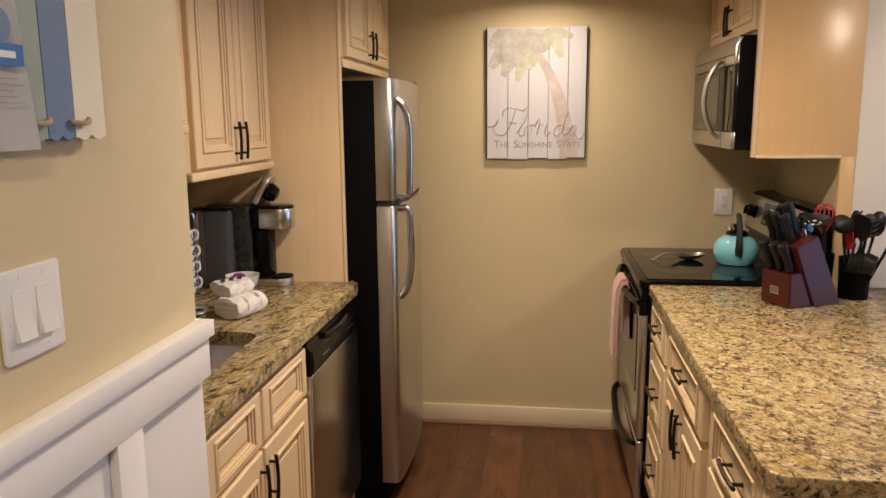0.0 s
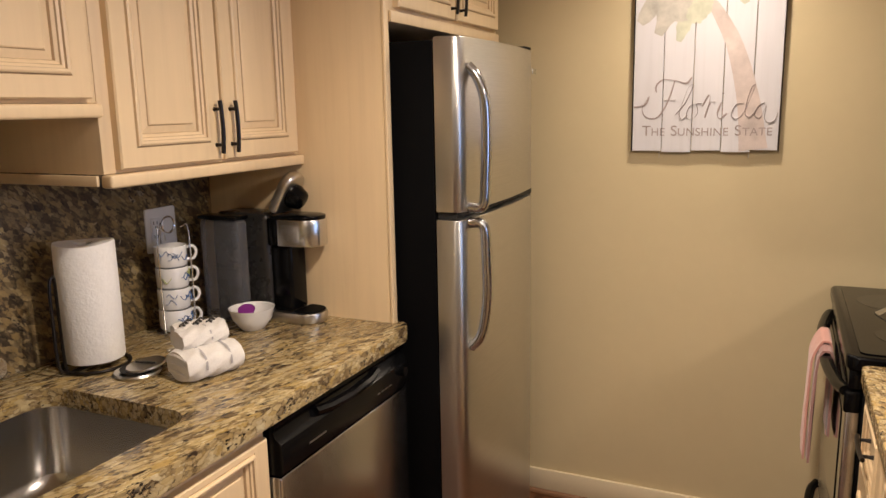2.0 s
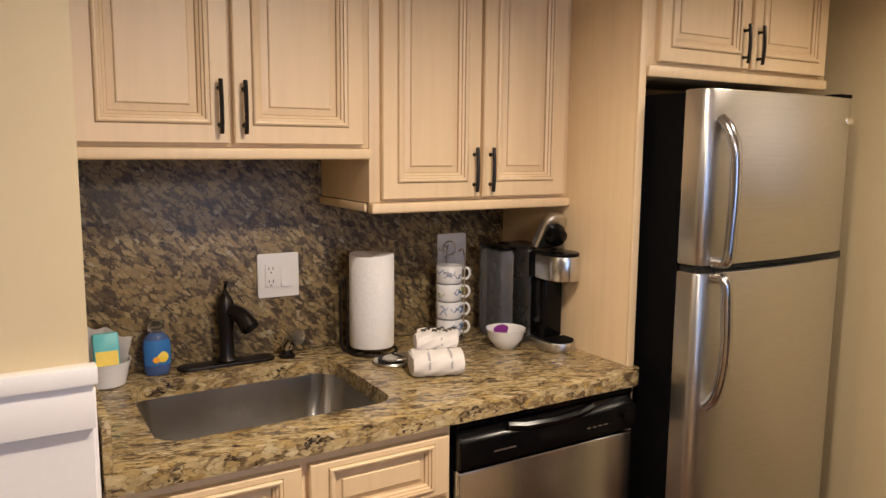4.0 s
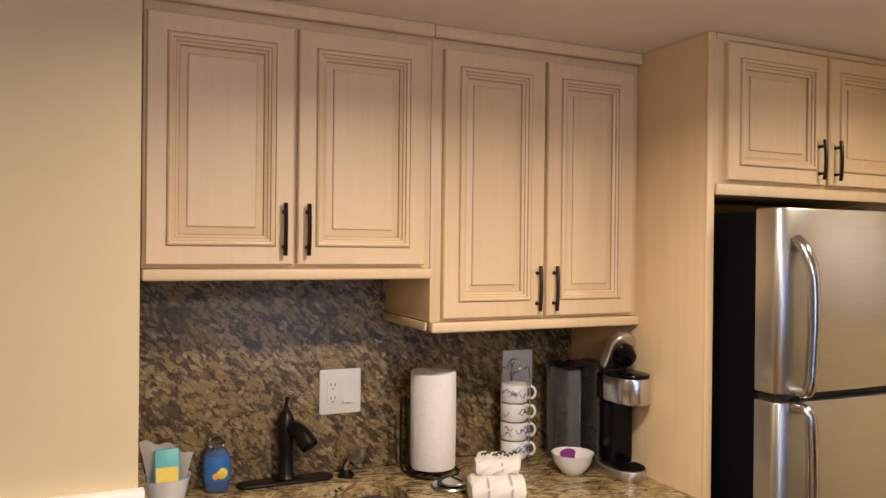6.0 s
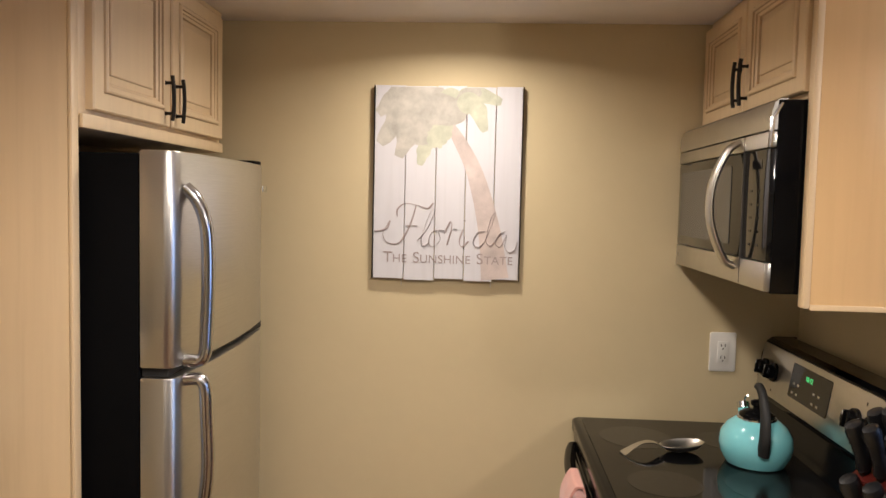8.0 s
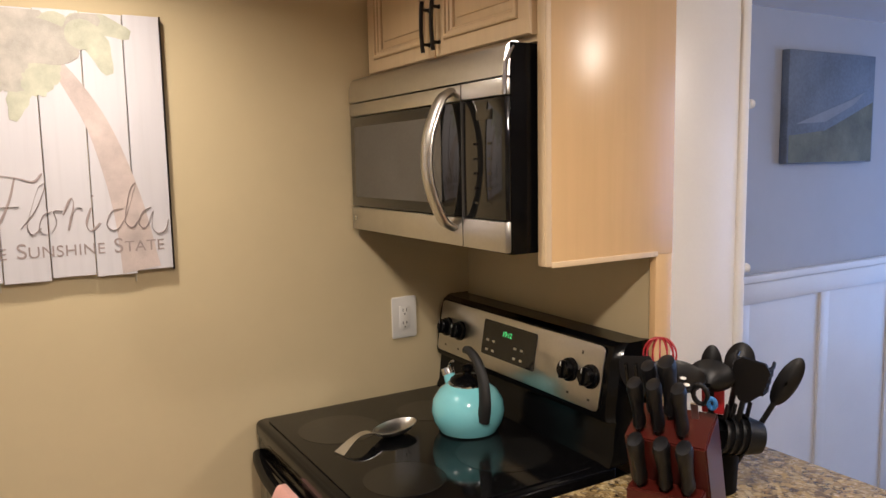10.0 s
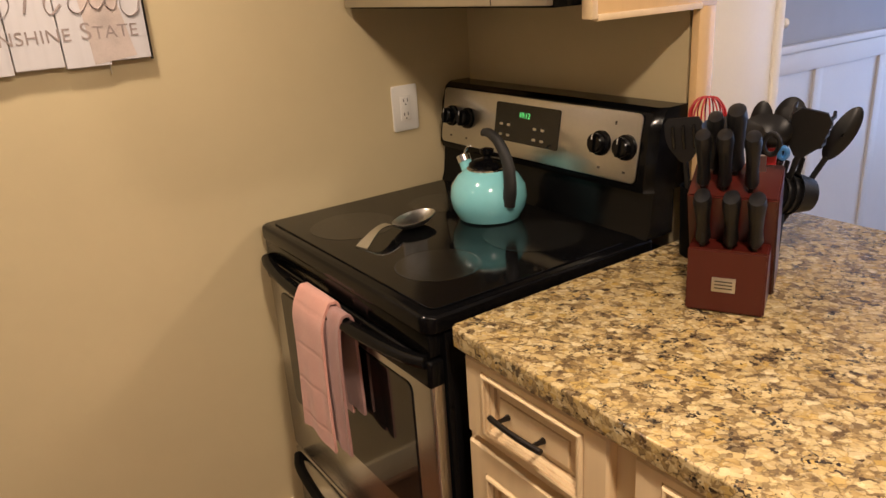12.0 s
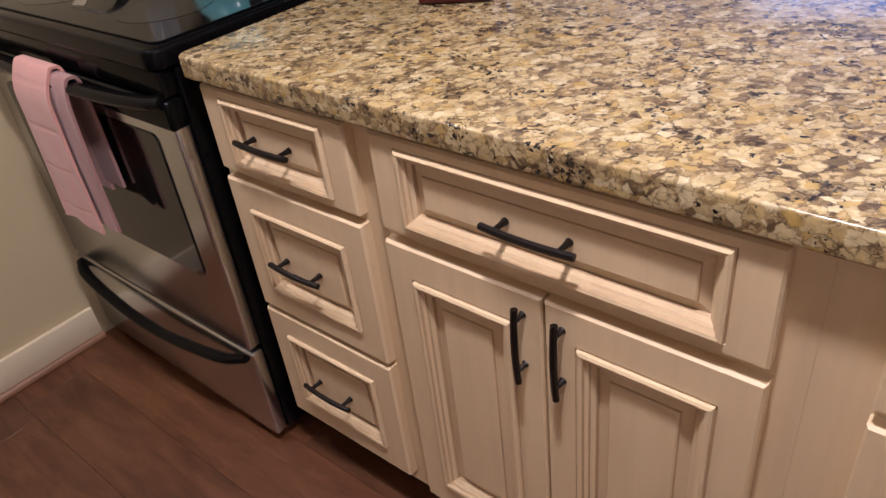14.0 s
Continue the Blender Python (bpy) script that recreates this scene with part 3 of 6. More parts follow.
# ---------------------------------------------------------------- cabinets on the sink side (they face +x)


def carcass(cab, w, d, z0, z1, mat=None, mats_side=None, name="body"):
    bm = B(0, 0.0, z0, w, d, z1, 0.002)
    return part(name, bm, mat or CABINET, cab)


FACE_U = -0.681  # plane of the upper face frames
# over the sink
cab = thing("wall_cabinet", pose(FACE_U, 1.987, 1.515, 0, 0, 90), "cream glazed two-door wall cabinet above the sink", "cabinet", group="wall cabinets")
carcass(cab, 0.693, FACE_U - LEFT, 0.028, 0.655)
part("light_rail", B(0, -0.020, 0.0, 0.693, 0.012, 0.0275, 0.006, 3), CABINET, cab)
part("crown", B(0, -0.023, 0.622, 0.693, -0.001, 0.655, 0.006, 3), CABINET, cab)
front(cab, "door", 0.006, 0.036, 0.333, 0.598, (0.042, 0.042), (0.310, 0.120, True, 0.122))
front(cab, "door", 0.343, 0.036, 0.671, 0.598, (0.042, 0.042), (0.366, 0.120, True, 0.122))
# beside it, hung lower
cab = thing("wall_cabinet", pose(FACE_U, 2.681, 1.374, 0, 0, 90), "tall cream glazed two-door wall cabinet above the coffee maker", "cabinet", group="wall cabinets")
carcass(cab, 0.664, FACE_U - LEFT, 0.028, 0.796)
part("light_rail", B(0, -0.020, 0.0, 0.664, 0.012, 0.0275, 0.006, 3), CABINET, cab)
part("side_lip", B(-0.008, 0.013, 0.004, 0.0, FACE_U - LEFT, 0.026, 0.003), CABINET, cab)
part("crown", B(0, -0.023, 0.763, 0.664, -0.001, 0.796, 0.006, 3), CABINET, cab)
front(cab, "door", 0.030, 0.036, 0.334, 0.738, (0.042, 0.042), (0.312, 0.113, True, 0.122))
front(cab, "door", 0.344, 0.036, 0.636, 0.738, (0.042, 0.042), (0.366, 0.113, True, 0.122))
# tall panel and the cabinet over the refrigerator
cab = thing("refrigerator_surround", pose(-0.400, 3.371, 1.742, 0, 0, 90), "cream two-door cabinet above the refrigerator with a tall side panel", "cabinet", group="wall cabinets")
part("side_panel", B(-0.025, 0.006, -1.742, -0.007, -0.400 - LEFT, CEIL - 1.743, 0.001), CABINET, cab)
part("edge_strip", B(-0.027, -0.004, -1.742, -0.001, 0.0055, CEIL - 1.743, 0.003), CABINET, cab)
carcass(cab, 0.80, 0.30, 0.0, CEIL - 1.743)
part("bottom_rail", B(0, -0.012, 0.0, 0.80, -0.001, 0.030, 0.004, 2), CABINET, cab)
part("top_scribe", B(0, -0.006, 0.411, 0.80, -0.001, 0.4265, 0.002, 1), CABINET, cab)
front(cab, "door", 0.030, 0.040, 0.398, 0.404, (0.038, 0.038), (0.369, 0.110, True, 0.112))
front(cab, "door", 0.412, 0.040, 0.772, 0.404, (0.038, 0.038), (0.434, 0.110, True, 0.112))

# sink base
FACE_L = -0.386
cab = thing("sink_cabinet", pose(FACE_L, 1.987, 0, 0, 0, 90), "cream glazed sink base cabinet with two false fronts and two doors", "cabinet", group="base cabinets")
bm = B(0, 0.0, 0.10, 0.766, 0.02, 0.897, 0.002)
box(bm, 0, 0.02, 0.10, 0.018, -(LEFT - FACE_L), 0.897)
box(bm, 0.748, 0.02, 0.10, 0.766, -(LEFT - FACE_L), 0.897)
part("body", bm, CABINET, cab)
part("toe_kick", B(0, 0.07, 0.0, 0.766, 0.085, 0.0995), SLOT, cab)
front(cab, "false_front", 0.065, 0.722, 0.385, 0.868, (0.042, 0.014), None, 0.8)
front(cab, "false_front", 0.402, 0.722, 0.755, 0.868, (0.042, 0.014), None, 0.8)
front(cab, "door", 0.065, 0.112, 0.385, 0.706, (0.046, 0.050), (0.362, 0.615, True, 0.126))
front(cab, "door", 0.402, 0.112, 0.755, 0.706, (0.046, 0.050), (0.425, 0.615, True, 0.126))

# worktop with the sink opening
SINK = (-0.890, 2.100, -0.464, 2.650)
bm = prism(bmesh.new(), rounded(LEFT + 0.021, 1.987, -0.350, 3.374, [0.004, 0.004, 0.05, 0.004], 6), 0.898, 0.940, 0.015, 4,
           hole=[(x, y) for x, y in rounded(*SINK, 0.060, 8)])
wt = thing("sink_worktop", pose(0, 0, 0), "polished golden granite worktop with an undermount sink opening", "worktop")
part("slab", bm, GRANITE, wt)
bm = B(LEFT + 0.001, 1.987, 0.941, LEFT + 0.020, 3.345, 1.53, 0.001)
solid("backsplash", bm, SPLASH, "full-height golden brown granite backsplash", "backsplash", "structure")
bm = B(LEFT + 0.021, 1.987, 0.941, -0.362, 2.004, 1.045, 0.003)
part("side_upstand", bm, GRANITE, wt)

# sink bowl
sink = thing("sink", pose((SINK[0] + SINK[2]) / 2, (SINK[1] + SINK[3]) / 2, 0.898), "brushed stainless undermount sink", "sink")
bm = bmesh.new()
w, l = (SINK[2] - SINK[0]) / 2, (SINK[3] - SINK[1]) / 2
loops = []
for grow, r, z in ((0.02, 0.08, -0.001), (0.006, 0.066, -0.001), (0.004, 0.066, -0.02), (-0.006, 0.070, -0.15), (-0.020, 0.08, -0.175), (-0.045, 0.06, -0.185), (-0.16, 0.03, -0.192)):
    loops.append(loop_verts(bm, [(x, y, z) for x, y in rounded(-w - grow, -l - grow, w + grow, l + grow, r, 6)]))
skin(bm, loops, cap0=False)
part("bowl", bm, SINKSTEEL, sink)
part("drain", lathe(bmesh.new(), [(0.005, -0.189), (0.03, -0.190), (0.044, -0.187), (0.047, -0.190)], 28, (-0.02, 0.0, 0), caps=False), CHROME, sink)

# faucet
fau = thing("faucet", pose(-0.965, 2.375, 0.940), "oil-rubbed bronze single-handle faucet on a deck plate", "faucet")
part("deck_plate", prism(bmesh.new(), rounded(-0.030, -0.135, 0.030, 0.135, 0.029, 6), 0.0, 0.010, 0.004, 2), BRONZE, fau)
part("column", lathe(bmesh.new(), [(0.027, 0.009), (0.028, 0.016), (0.021, 0.028), (0.020, 0.09), (0.024, 0.125), (0.025, 0.165), (0.020, 0.185), (0.012, 0.198), (0.008, 0.203)], 24), BRONZE, fau)
part("lever", tube(bmesh.new(), smooth_path([(0, 0, 0.198), (-0.002, 0, 0.212), (0.0, 0.001, 0.224), (0.004, 0.002, 0.234)], 4), lambda t: 0.0085 - 0.004 * math.sin(t * 2.4) + 0.006 * max(0, t - 0.7), 10), BRONZE, fau)
part("spout", tube(bmesh.new(), smooth_path([(0.004, 0.004, 0.150), (0.024, 0.020, 0.152), (0.044, 0.036, 0.138), (0.062, 0.050, 0.112)], 6), lambda t: 0.018 + 0.009 * t, 16), BRONZE, fau)
part("aerator", tube(bmesh.new(), [(0.0615, 0.0496, 0.113), (0.065, 0.053, 0.107)], 0.023, 16), BLACKMATT, fau)
spr = thing("side_sprayer", pose(-0.955, 2.545, 0.940), "small chrome and black side sprayer", "sprayer")
part("base", lathe(bmesh.new(), [(0.024, 0.0), (0.024, 0.006), (0.017, 0.012), (0.015, 0.022)], 20), BRONZE, spr)
part("head", tube(bmesh.new(), smooth_path([(0, 0, 0.02), (0.006, 0.002, 0.040), (0.024, 0.010, 0.062), (0.050, 0.018, 0.066)], 5), lambda t: 0.013 + 0.009 * t, 16), CHROME, spr)
part("trigger", tube(bmesh.new(), [(0.012, 0.0, 0.045), (0.034, 0.012, 0.044)], 0.005, 8), BLACKMATT, spr)

# dishwasher
dw = thing("dishwasher", pose(-0.380, 2.757, 0.012, 0, 0, 90), "stainless dishwasher with a black control panel", "dishwasher")
part("body", B(0.004, 0.01, 0.10, 0.580, 0.56, 0.884), BLACKMATT, dw)
part("door", B(0.006, -0.024, 0.125, 0.578, 0.009, 0.757, 0.006, 3), STEELV, dw, "brushed stainless door")
bm = bmesh.new()
prof = [(0.009, 0.762), (-0.020, 0.762), (-0.030, 0.768), (-0.034, 0.80), (-0.030, 0.832), (-0.014, 0.845), (-0.010, 0.858), (-0.016, 0.868), (-0.014, 0.880), (0.009, 0.882)]
skin(bm, [loop_verts(bm, [(x, y, z) for y, z in prof]) for x in (0.006, 0.578)])
part("control_panel", bm, BLACK, dw, "glossy black control panel")
bm = bmesh.new()
skin(bm, [loop_verts(bm, [(x, y - d, z + dz) for y, z in ((-0.012, 0.838), (-0.033, 0.836), (-0.037, 0.846), (-0.030, 0.853), (-0.014, 0.852))])
          for x, d, dz in ((0.15, -0.008, 0.006), (0.20, 0.0, 0.0), (0.29, 0.004, -0.003), (0.38, 0.0, 0.0), (0.43, -0.008, 0.006))])
part("handle_lip", bm, BLACK, dw)
part("kick_plate", B(0.006, 0.02, -0.010, 0.578, 0.03, 0.12), BLACKMATT, dw)
for x0, x1 in ((0.10, 0.165), (0.40, 0.412), (0.42, 0.432), (0.44, 0.452), (0.46, 0.472)):
    part("control_marking", B(x0, -0.0350, 0.797, x1, -0.033, 0.800), SATIN, dw)
part("vent_knob", tube(bmesh.new(), [(0.535, -0.03, 0.815), (0.535, -0.045, 0.815)], 0.013, 16), BLACK, dw)

# ---------------------------------------------------------------- refrigerator (front towards +x)
fr = thing("refrigerator", pose(-0.285, 3.400, 0), "top-freezer refrigerator with stainless doors and black sides", "refrigerator")
part("cabinet", B(-0.70, 0.0, 0.03, -0.004, 0.668, 1.695, 0.004), BLACKMATT, fr, "black textured cabinet")
part("base_grille", B(-0.03, 0.02, 0.012, 0.02, 0.65, 0.085, 0.004), BLACKMATT, fr)
for y in (0.06, 0.61):
    part("foot", lathe(bmesh.new(), [(0.016, 0.0), (0.016, 0.012), (0.008, 0.014), (0.008, 0.032)], 14, (-0.03, y, 0)), BLACKMATT, fr)


def bowed(z0, z1):
    pts = [(0.0, 0.0), (0.048, 0.0), (0.062, 0.004), (0.070, 0.014), (0.075, 0.034)]
    pts += [(0.075 + 0.016 * math.sin(math.pi * u) - 0.012 * u, 0.034 + 0.59 * u) for u in (0.15, 0.3, 0.45, 0.6, 0.75, 0.9, 1.0)]
    pts += [(0.056, 0.646), (0.044, 0.660), (0.028, 0.668), (0.0, 0.668)]
    return prism(bmesh.new(), pts, z0, z1, 0.004, 2)


door = part("freezer_door", bowed(1.246, 1.702), STEEL, fr, "brushed stainless freezer door")
part("door_handle", tube(bmesh.new(), smooth_path([(0.075, 0.050, 1.628), (0.100, 0.054, 1.600), (0.118, 0.058, 1.545), (0.122, 0.060, 1.45), (0.120, 0.058, 1.34), (0.114, 0.054, 1.262), (0.075, 0.050, 1.255)], 7), lambda t: 0.0175, 14, 0.80), HANDLEMETAL, door, "curved polished handle")
door = part("refrigerator_door", bowed(0.095, 1.226), STEEL, fr, "brushed stainless lower door")
part("door_handle", tube(bmesh.new(), smooth_path([(0.075, 0.050, 1.215), (0.114, 0.054, 1.208), (0.120, 0.058, 1.13), (0.122, 0.060, 1.02), (0.114, 0.058, 0.94), (0.100, 0.054, 0.89), (0.075, 0.050, 0.862)], 7), lambda t: 0.0175, 14, 0.80), HANDLEMETAL, door, "curved polished handle")
part("door_gasket", B(0.0, 0.01, 1.227, 0.055, 0.655, 1.245), RUBBER, fr)
part("hinge_cover", B(0.0, 0.60, 1.703, 0.05, 0.664, 1.714, 0.004), BLACKMATT, fr)
part("badge", B(0.0725, 0.600, 1.625, 0.0765, 0.632, 1.642, 0.001), CHROME, fr)

# ---------------------------------------------------------------- range (front towards -x)
RX, RY = 0.712, 4.263
rg = thing("range", pose(RX, RY, 0, 0, 0, -90), "freestanding electric range, black and stainless, glass cooktop", "range")
W = 0.757  # width; local x runs towards the peninsula, local y away from the aisle
part("body", B(0.003, 0.045, 0.03, W - 0.003, 0.66, 0.895, 0.003), BLACK, rg, "glossy black enamel sides")
bm = prism(bmesh.new(), rounded(0.0, 0.005, W, 0.60, [0.03, 0.03, 0.008, 0.008], 5), 0.897, 0.934, 0.012, 4)
part("cooktop_frame", bm, BLACK, rg)
part("cooktop_glass", prism(bmesh.new(), rounded(0.022, 0.035, W - 0.022, 0.575, 0.02, 4), 0.934, 0.9375, 0.001, 1), COOKTOP, rg, "black ceramic glass")
for cx, cy, r in ((0.20, 0.17, 0.105), (0.56, 0.17, 0.09), (0.20, 0.43, 0.085), (0.56, 0.43, 0.112)):
    bm = lathe(bmesh.new(), [(r - 0.002, 0.9378), (r, 0.938)], 48, (cx, cy, 0), caps=False)
    lathe(bm, [(0.001, 0.9377), (r - 0.002, 0.9378)], 48, (cx, cy, 0), caps=False)
    part("burner_ring", bm, BURNER, rg)
# raised back of the cooktop and the control panel
bm = bmesh.new()
prof = [(0.575, 0.934), (0.585, 0.955), (0.592, 1.02), (0.598, 1.04), (0.66, 1.04), (0.66, 0.934)]
skin(bm, [loop_verts(bm, [(x, y, z) for y, z in prof]) for x in (0.0, W)])
part("backsplash_riser", bm, BLACK, rg)
bm = bmesh.new()
prof = [(0.578, 1.035), (0.572, 1.05), (0.586, 1.16), (0.600, 1.202), (0.614, 1.212), (0.68, 1.212), (0.68, 1.035)]
skin(bm, [loop_verts(bm, [(x, y + (0.016 if e else 0), z) for y, z in prof]) for x, e in ((-0.002, 1), (0.012, 0), (W - 0.012, 0), (W + 0.004, 1))])
part("control_housing", bm, BLACK, rg)
TILTP = pose(0, 0.570, 1.050, math.degrees(math.atan2(0.026, 0.155)) * -1, 0, 0)
ctl = part("control_panel", prism(bmesh.new(), rounded(0.022, 0.004, W - 0.030, 0.152, 0.014, 4), 0.0, 0.004, 0.0015, 2), SATIN, rg, "brushed stainless control panel")
ctl.matrix_local = TILTP @ pose(0, 0, 0, 90, 0, 0)
part("display", prism(bmesh.new(), rounded(0.255, 0.040, 0.490, 0.135, 0.006, 3), 0.004, 0.006, 0.0006, 1), DARKGLASS, ctl, "dark clock display")
for x in (0.068, 0.138, 0.622, 0.694):
    bm = lathe(bmesh.new(), [(0.028, 0.004), (0.027, 0.012), (0.022, 0.014), (0.021, 0.028), (0.018, 0.031)], 28, (x, 0.078, 0))
    box(bm, x - 0.004, 0.058, 0.030, x + 0.004, 0.098, 0.036, 0.0015)
    kn = part("knob", bm, BLACK, ctl)
    part("pointer", B(x - 0.001, 0.086, 0.0361, x + 0.001, 0.097, 0.0367), PLASTIC, kn)
    part("dial_marking", B(x - 0.004, 0.022, 0.0042, x + 0.004, 0.027, 0.0046), SLOT, ctl)
part("indicator_light", B(0.655, 0.122, 0.0042, 0.660, 0.130, 0.0048), SLOT, ctl)
for r in range(2):
    for c in range(4):
        x = 0.275 + (c % 2) * 0.028 + (0.125 if c > 1 else 0.0)
        part("display_button", B(x, 0.052 + r * 0.026, 0.0062, x + 0.012, 0.058 + r * 0.026, 0.0066), SATIN, ctl)


def digits(parent, text, x, y, size, mat, z):
    cu = bpy.data.curves.new("clock_digits", "FONT")
    cu.body, cu.size, cu.extrude = text, size, 0.0002
    tmp = new("clock_digits", cu)
    me = bpy.data.meshes.new_from_object(tmp.evaluated_get(bpy.context.evaluated_depsgraph_get()))
    bpy.data.objects.remove(tmp)
    bpy.data.curves.remove(cu)
    me.materials.append(mat)
    ob = new("clock_digits", me)
    ob.parent = parent
    ob.location = (x, y, z)
    return ob


tagged(digits(ctl, "10:12", 0.345, 0.103, 0.019, GREENLED, 0.0064), "green lit clock digits")
# oven door
od = part("oven_door", B(0.006, 0.012, 0.285, W - 0.006, 0.044, 0.842, 0.006, 3), STEELV, rg, "stainless oven door")
part("oven_window", prism(bmesh.new(), rounded(0.075, 0.455, W - 0.075, 0.772, 0.018, 4), 0.0, 0.004, 0.001, 1), DARKGLASS, od, "dark oven window").matrix_local = pose(0, 0.0125, 0, 90, 0, 0)
part("door_top_trim", B(0.004, 0.007, 0.790, W - 0.004, 0.044, 0.846, 0.008, 3), BLACK, od)
hz = 0.838
bm = tube(bmesh.new(), smooth_path([(0.015, 0.012, hz + 0.006), (0.07, -0.002, hz + 0.002), (0.20, -0.017, hz), (W / 2, -0.022, hz), (W - 0.20, -0.017, hz), (W - 0.07, -0.002, hz + 0.002), (W - 0.015, 0.012, hz + 0.006)], 6), lambda t: 0.017, 12, 0.75)
part("oven_handle", bm, BLACK, od, "curved black handle")
part("vent_strip", B(0.01, 0.014, 0.850, W - 0.01, 0.044, 0.896, 0.003), BLACK, rg)
dr = part("storage_drawer", B(0.006, 0.012, 0.030, W - 0.006, 0.044, 0.275, 0.006, 3), STEELV, rg, "stainless storage drawer")
bm = tube(bmesh.new(), smooth_path([(0.03, 0.010, 0.258), (0.09, -0.012, 0.248), (0.25, -0.023, 0.228), (W / 2, -0.026, 0.222), (W - 0.25, -0.023, 0.228), (W - 0.09, -0.012, 0.248), (W - 0.03, 0.010, 0.258)], 6), lambda t: 0.014, 12, 0.75)
part("drawer_handle", bm, BLACK, dr, "curved black drawer handle")
for x in (0.05, W - 0.05):
    for y in (0.08, 0.6):
        part("foot", lathe(bmesh.new(), [(0.018, 0.0), (0.018, 0.01), (0.009, 0.012), (0.009, 0.031)], 12, (x, y, 0)), BLACKMATT, rg)

# towel over the oven handle
tw = thing("dish_towel", pose(RX - 0.019, RY - 0.355, 0.840, 0, 0, -90), "folded pink terry towel hanging over the oven handle", "towel")


def hanging(x0, x1, drop_front, drop_back, mat, lift, name):
    bm = bmesh.new()
    rows = []
    n = 14
    path = [(-0.030 - lift, -drop_front), (-0.028 - lift, -drop_front * 0.6), (-0.025 - lift, -drop_front * 0.25), (-0.022 - lift, -0.02), (-0.014, 0.014 + lift), (0.0, 0.020 + lift), (0.014, 0.012 + lift), (0.019, -0.03), (0.020, -drop_back)]
    pts = smooth_path([(0, y, z) for y, z in path], 4)
    for p in pts:
        row = []
        for i in range(n + 1):
            u = i / n
            fall = max(0.0, -p.z)
            wob = 0.0016 * math.sin(u * 9 + p.z * 12) * min(1, fall * 6) + 0.0008 * math.sin(u * 11 + 2)
            row.append(bm.verts.new((x0 + (x1 - x0) * u + 0.03 * fall * (u - 0.3), p.y - wob * (1 if p.y < 0 else -0.3), p.z + (0.005 * math.sin(u * 5) * (fall > drop_front * 0.9)))))
        rows.append(row)
    skin(bm, rows, closed=False)
    bmesh.ops.recalc_face_normals(bm, faces=bm.faces)
    bmesh.ops.solidify(bm, geom=bm.faces[:], thickness=0.006)
    return part(name, bm, mat, tw)


hanging(-0.055, 0.085, 0.315, 0.24, PINK, 0.012, "outer_fold")
hanging(0.065, 0.140, 0.300, 0.22, PINKSHADE, 0.001, "inner_fold")

# ---------------------------------------------------------------- microwave and cabinet above the range
mw = thing("microwave", pose(1.028, RY, 1.428, 0, 0, -90), "over-the-range microwave, stainless front and black sides", "microwave")
MW = 0.745
part("body", B(0.004, 0.010, 0.0, MW, RANGEWALL - 1.03, 0.412, 0.003), BLACK, mw, "black side and top")
part("door_top", B(0.004, -0.004, 0.312, MW - 0.002, 0.012, 0.346, 0.003, 2), SATIN, mw, "stainless strip")
bm = bmesh.new()
skin(bm, [loop_verts(bm, [(x, y, z) for y, z in ((-0.004, 0.349), (-0.003, 0.385), (0.003, 0.406), (0.014, 0.4145), (0.03, 0.4145), (0.03, 0.349))]) for x in (0.004, MW - 0.002)])
part("vent_grille", bm, SATIN, mw, "stainless curved vent cover")
part("door_bottom", B(0.004, -0.004, 0.004, MW - 0.002, 0.012, 0.066, 0.003, 2), SATIN, mw, "stainless lower strip")
dd = part("door", B(0.004, -0.002, 0.068, 0.585, 0.011, 0.310, 0.002), DARKGLASS, mw, "dark glass door")
part("door_window", prism(bmesh.new(), rounded(0.034, 0.094, 0.500, 0.284, 0.006, 3), 0.0, 0.002, 0.0005, 1), SMOKE, dd, "grey mesh window").matrix_local = pose(0, -0.0022, 0, 90, 0, 0)
part("control_panel", B(0.590, -0.002, 0.068, MW - 0.002, 0.011, 0.310, 0.002), DARKGLASS, mw, "black glass control panel")
part("door_seam", B(0.5855, -0.0046, 0.006, 0.5885, 0.0, 0.345), SLOT, mw)
for r in range(5):
    for c in range(2):
        part("button", B(0.630 + c * 0.05, -0.0026, 0.098 + r * 0.030, 0.645 + c * 0.05, -0.0020, 0.103 + r * 0.030), DARKGLASS, mw)
part("display", B(0.640, -0.0026, 0.268, 0.700, -0.002, 0.288), DARKGLASS, mw)
bm = tube(bmesh.new(), smooth_path([(0.545, -0.003, 0.335), (0.545, -0.030, 0.315), (0.545, -0.058, 0.25), (0.545, -0.066, 0.19), (0.545, -0.058, 0.13), (0.545, -0.030, 0.062), (0.545, -0.003, 0.042)], 6), lambda t: 0.021, 16, 0.42)
part("handle", bm, SATIN, mw, "bowed stainless handle")
part("corner_trim", tube(bmesh.new(), [(MW - 0.004, -0.003, 0.312), (MW - 0.004, 0.001, 0.374), (MW - 0.004, 0.018, 0.405)], 0.005, 8), CHROME, mw)
part("logo_badge", B(0.022, -0.0052, 0.030, 0.034, -0.0038, 0.042), CHROME, mw)
part("underside_filter", B(0.10, 0.06, -0.004, 0.34, 0.30, -0.0005), BLACKMATT, mw)
part("underside_lamp", B(0.50, 0.08, -0.004, 0.58, 0.14, -0.0005), PLASTIC, mw)

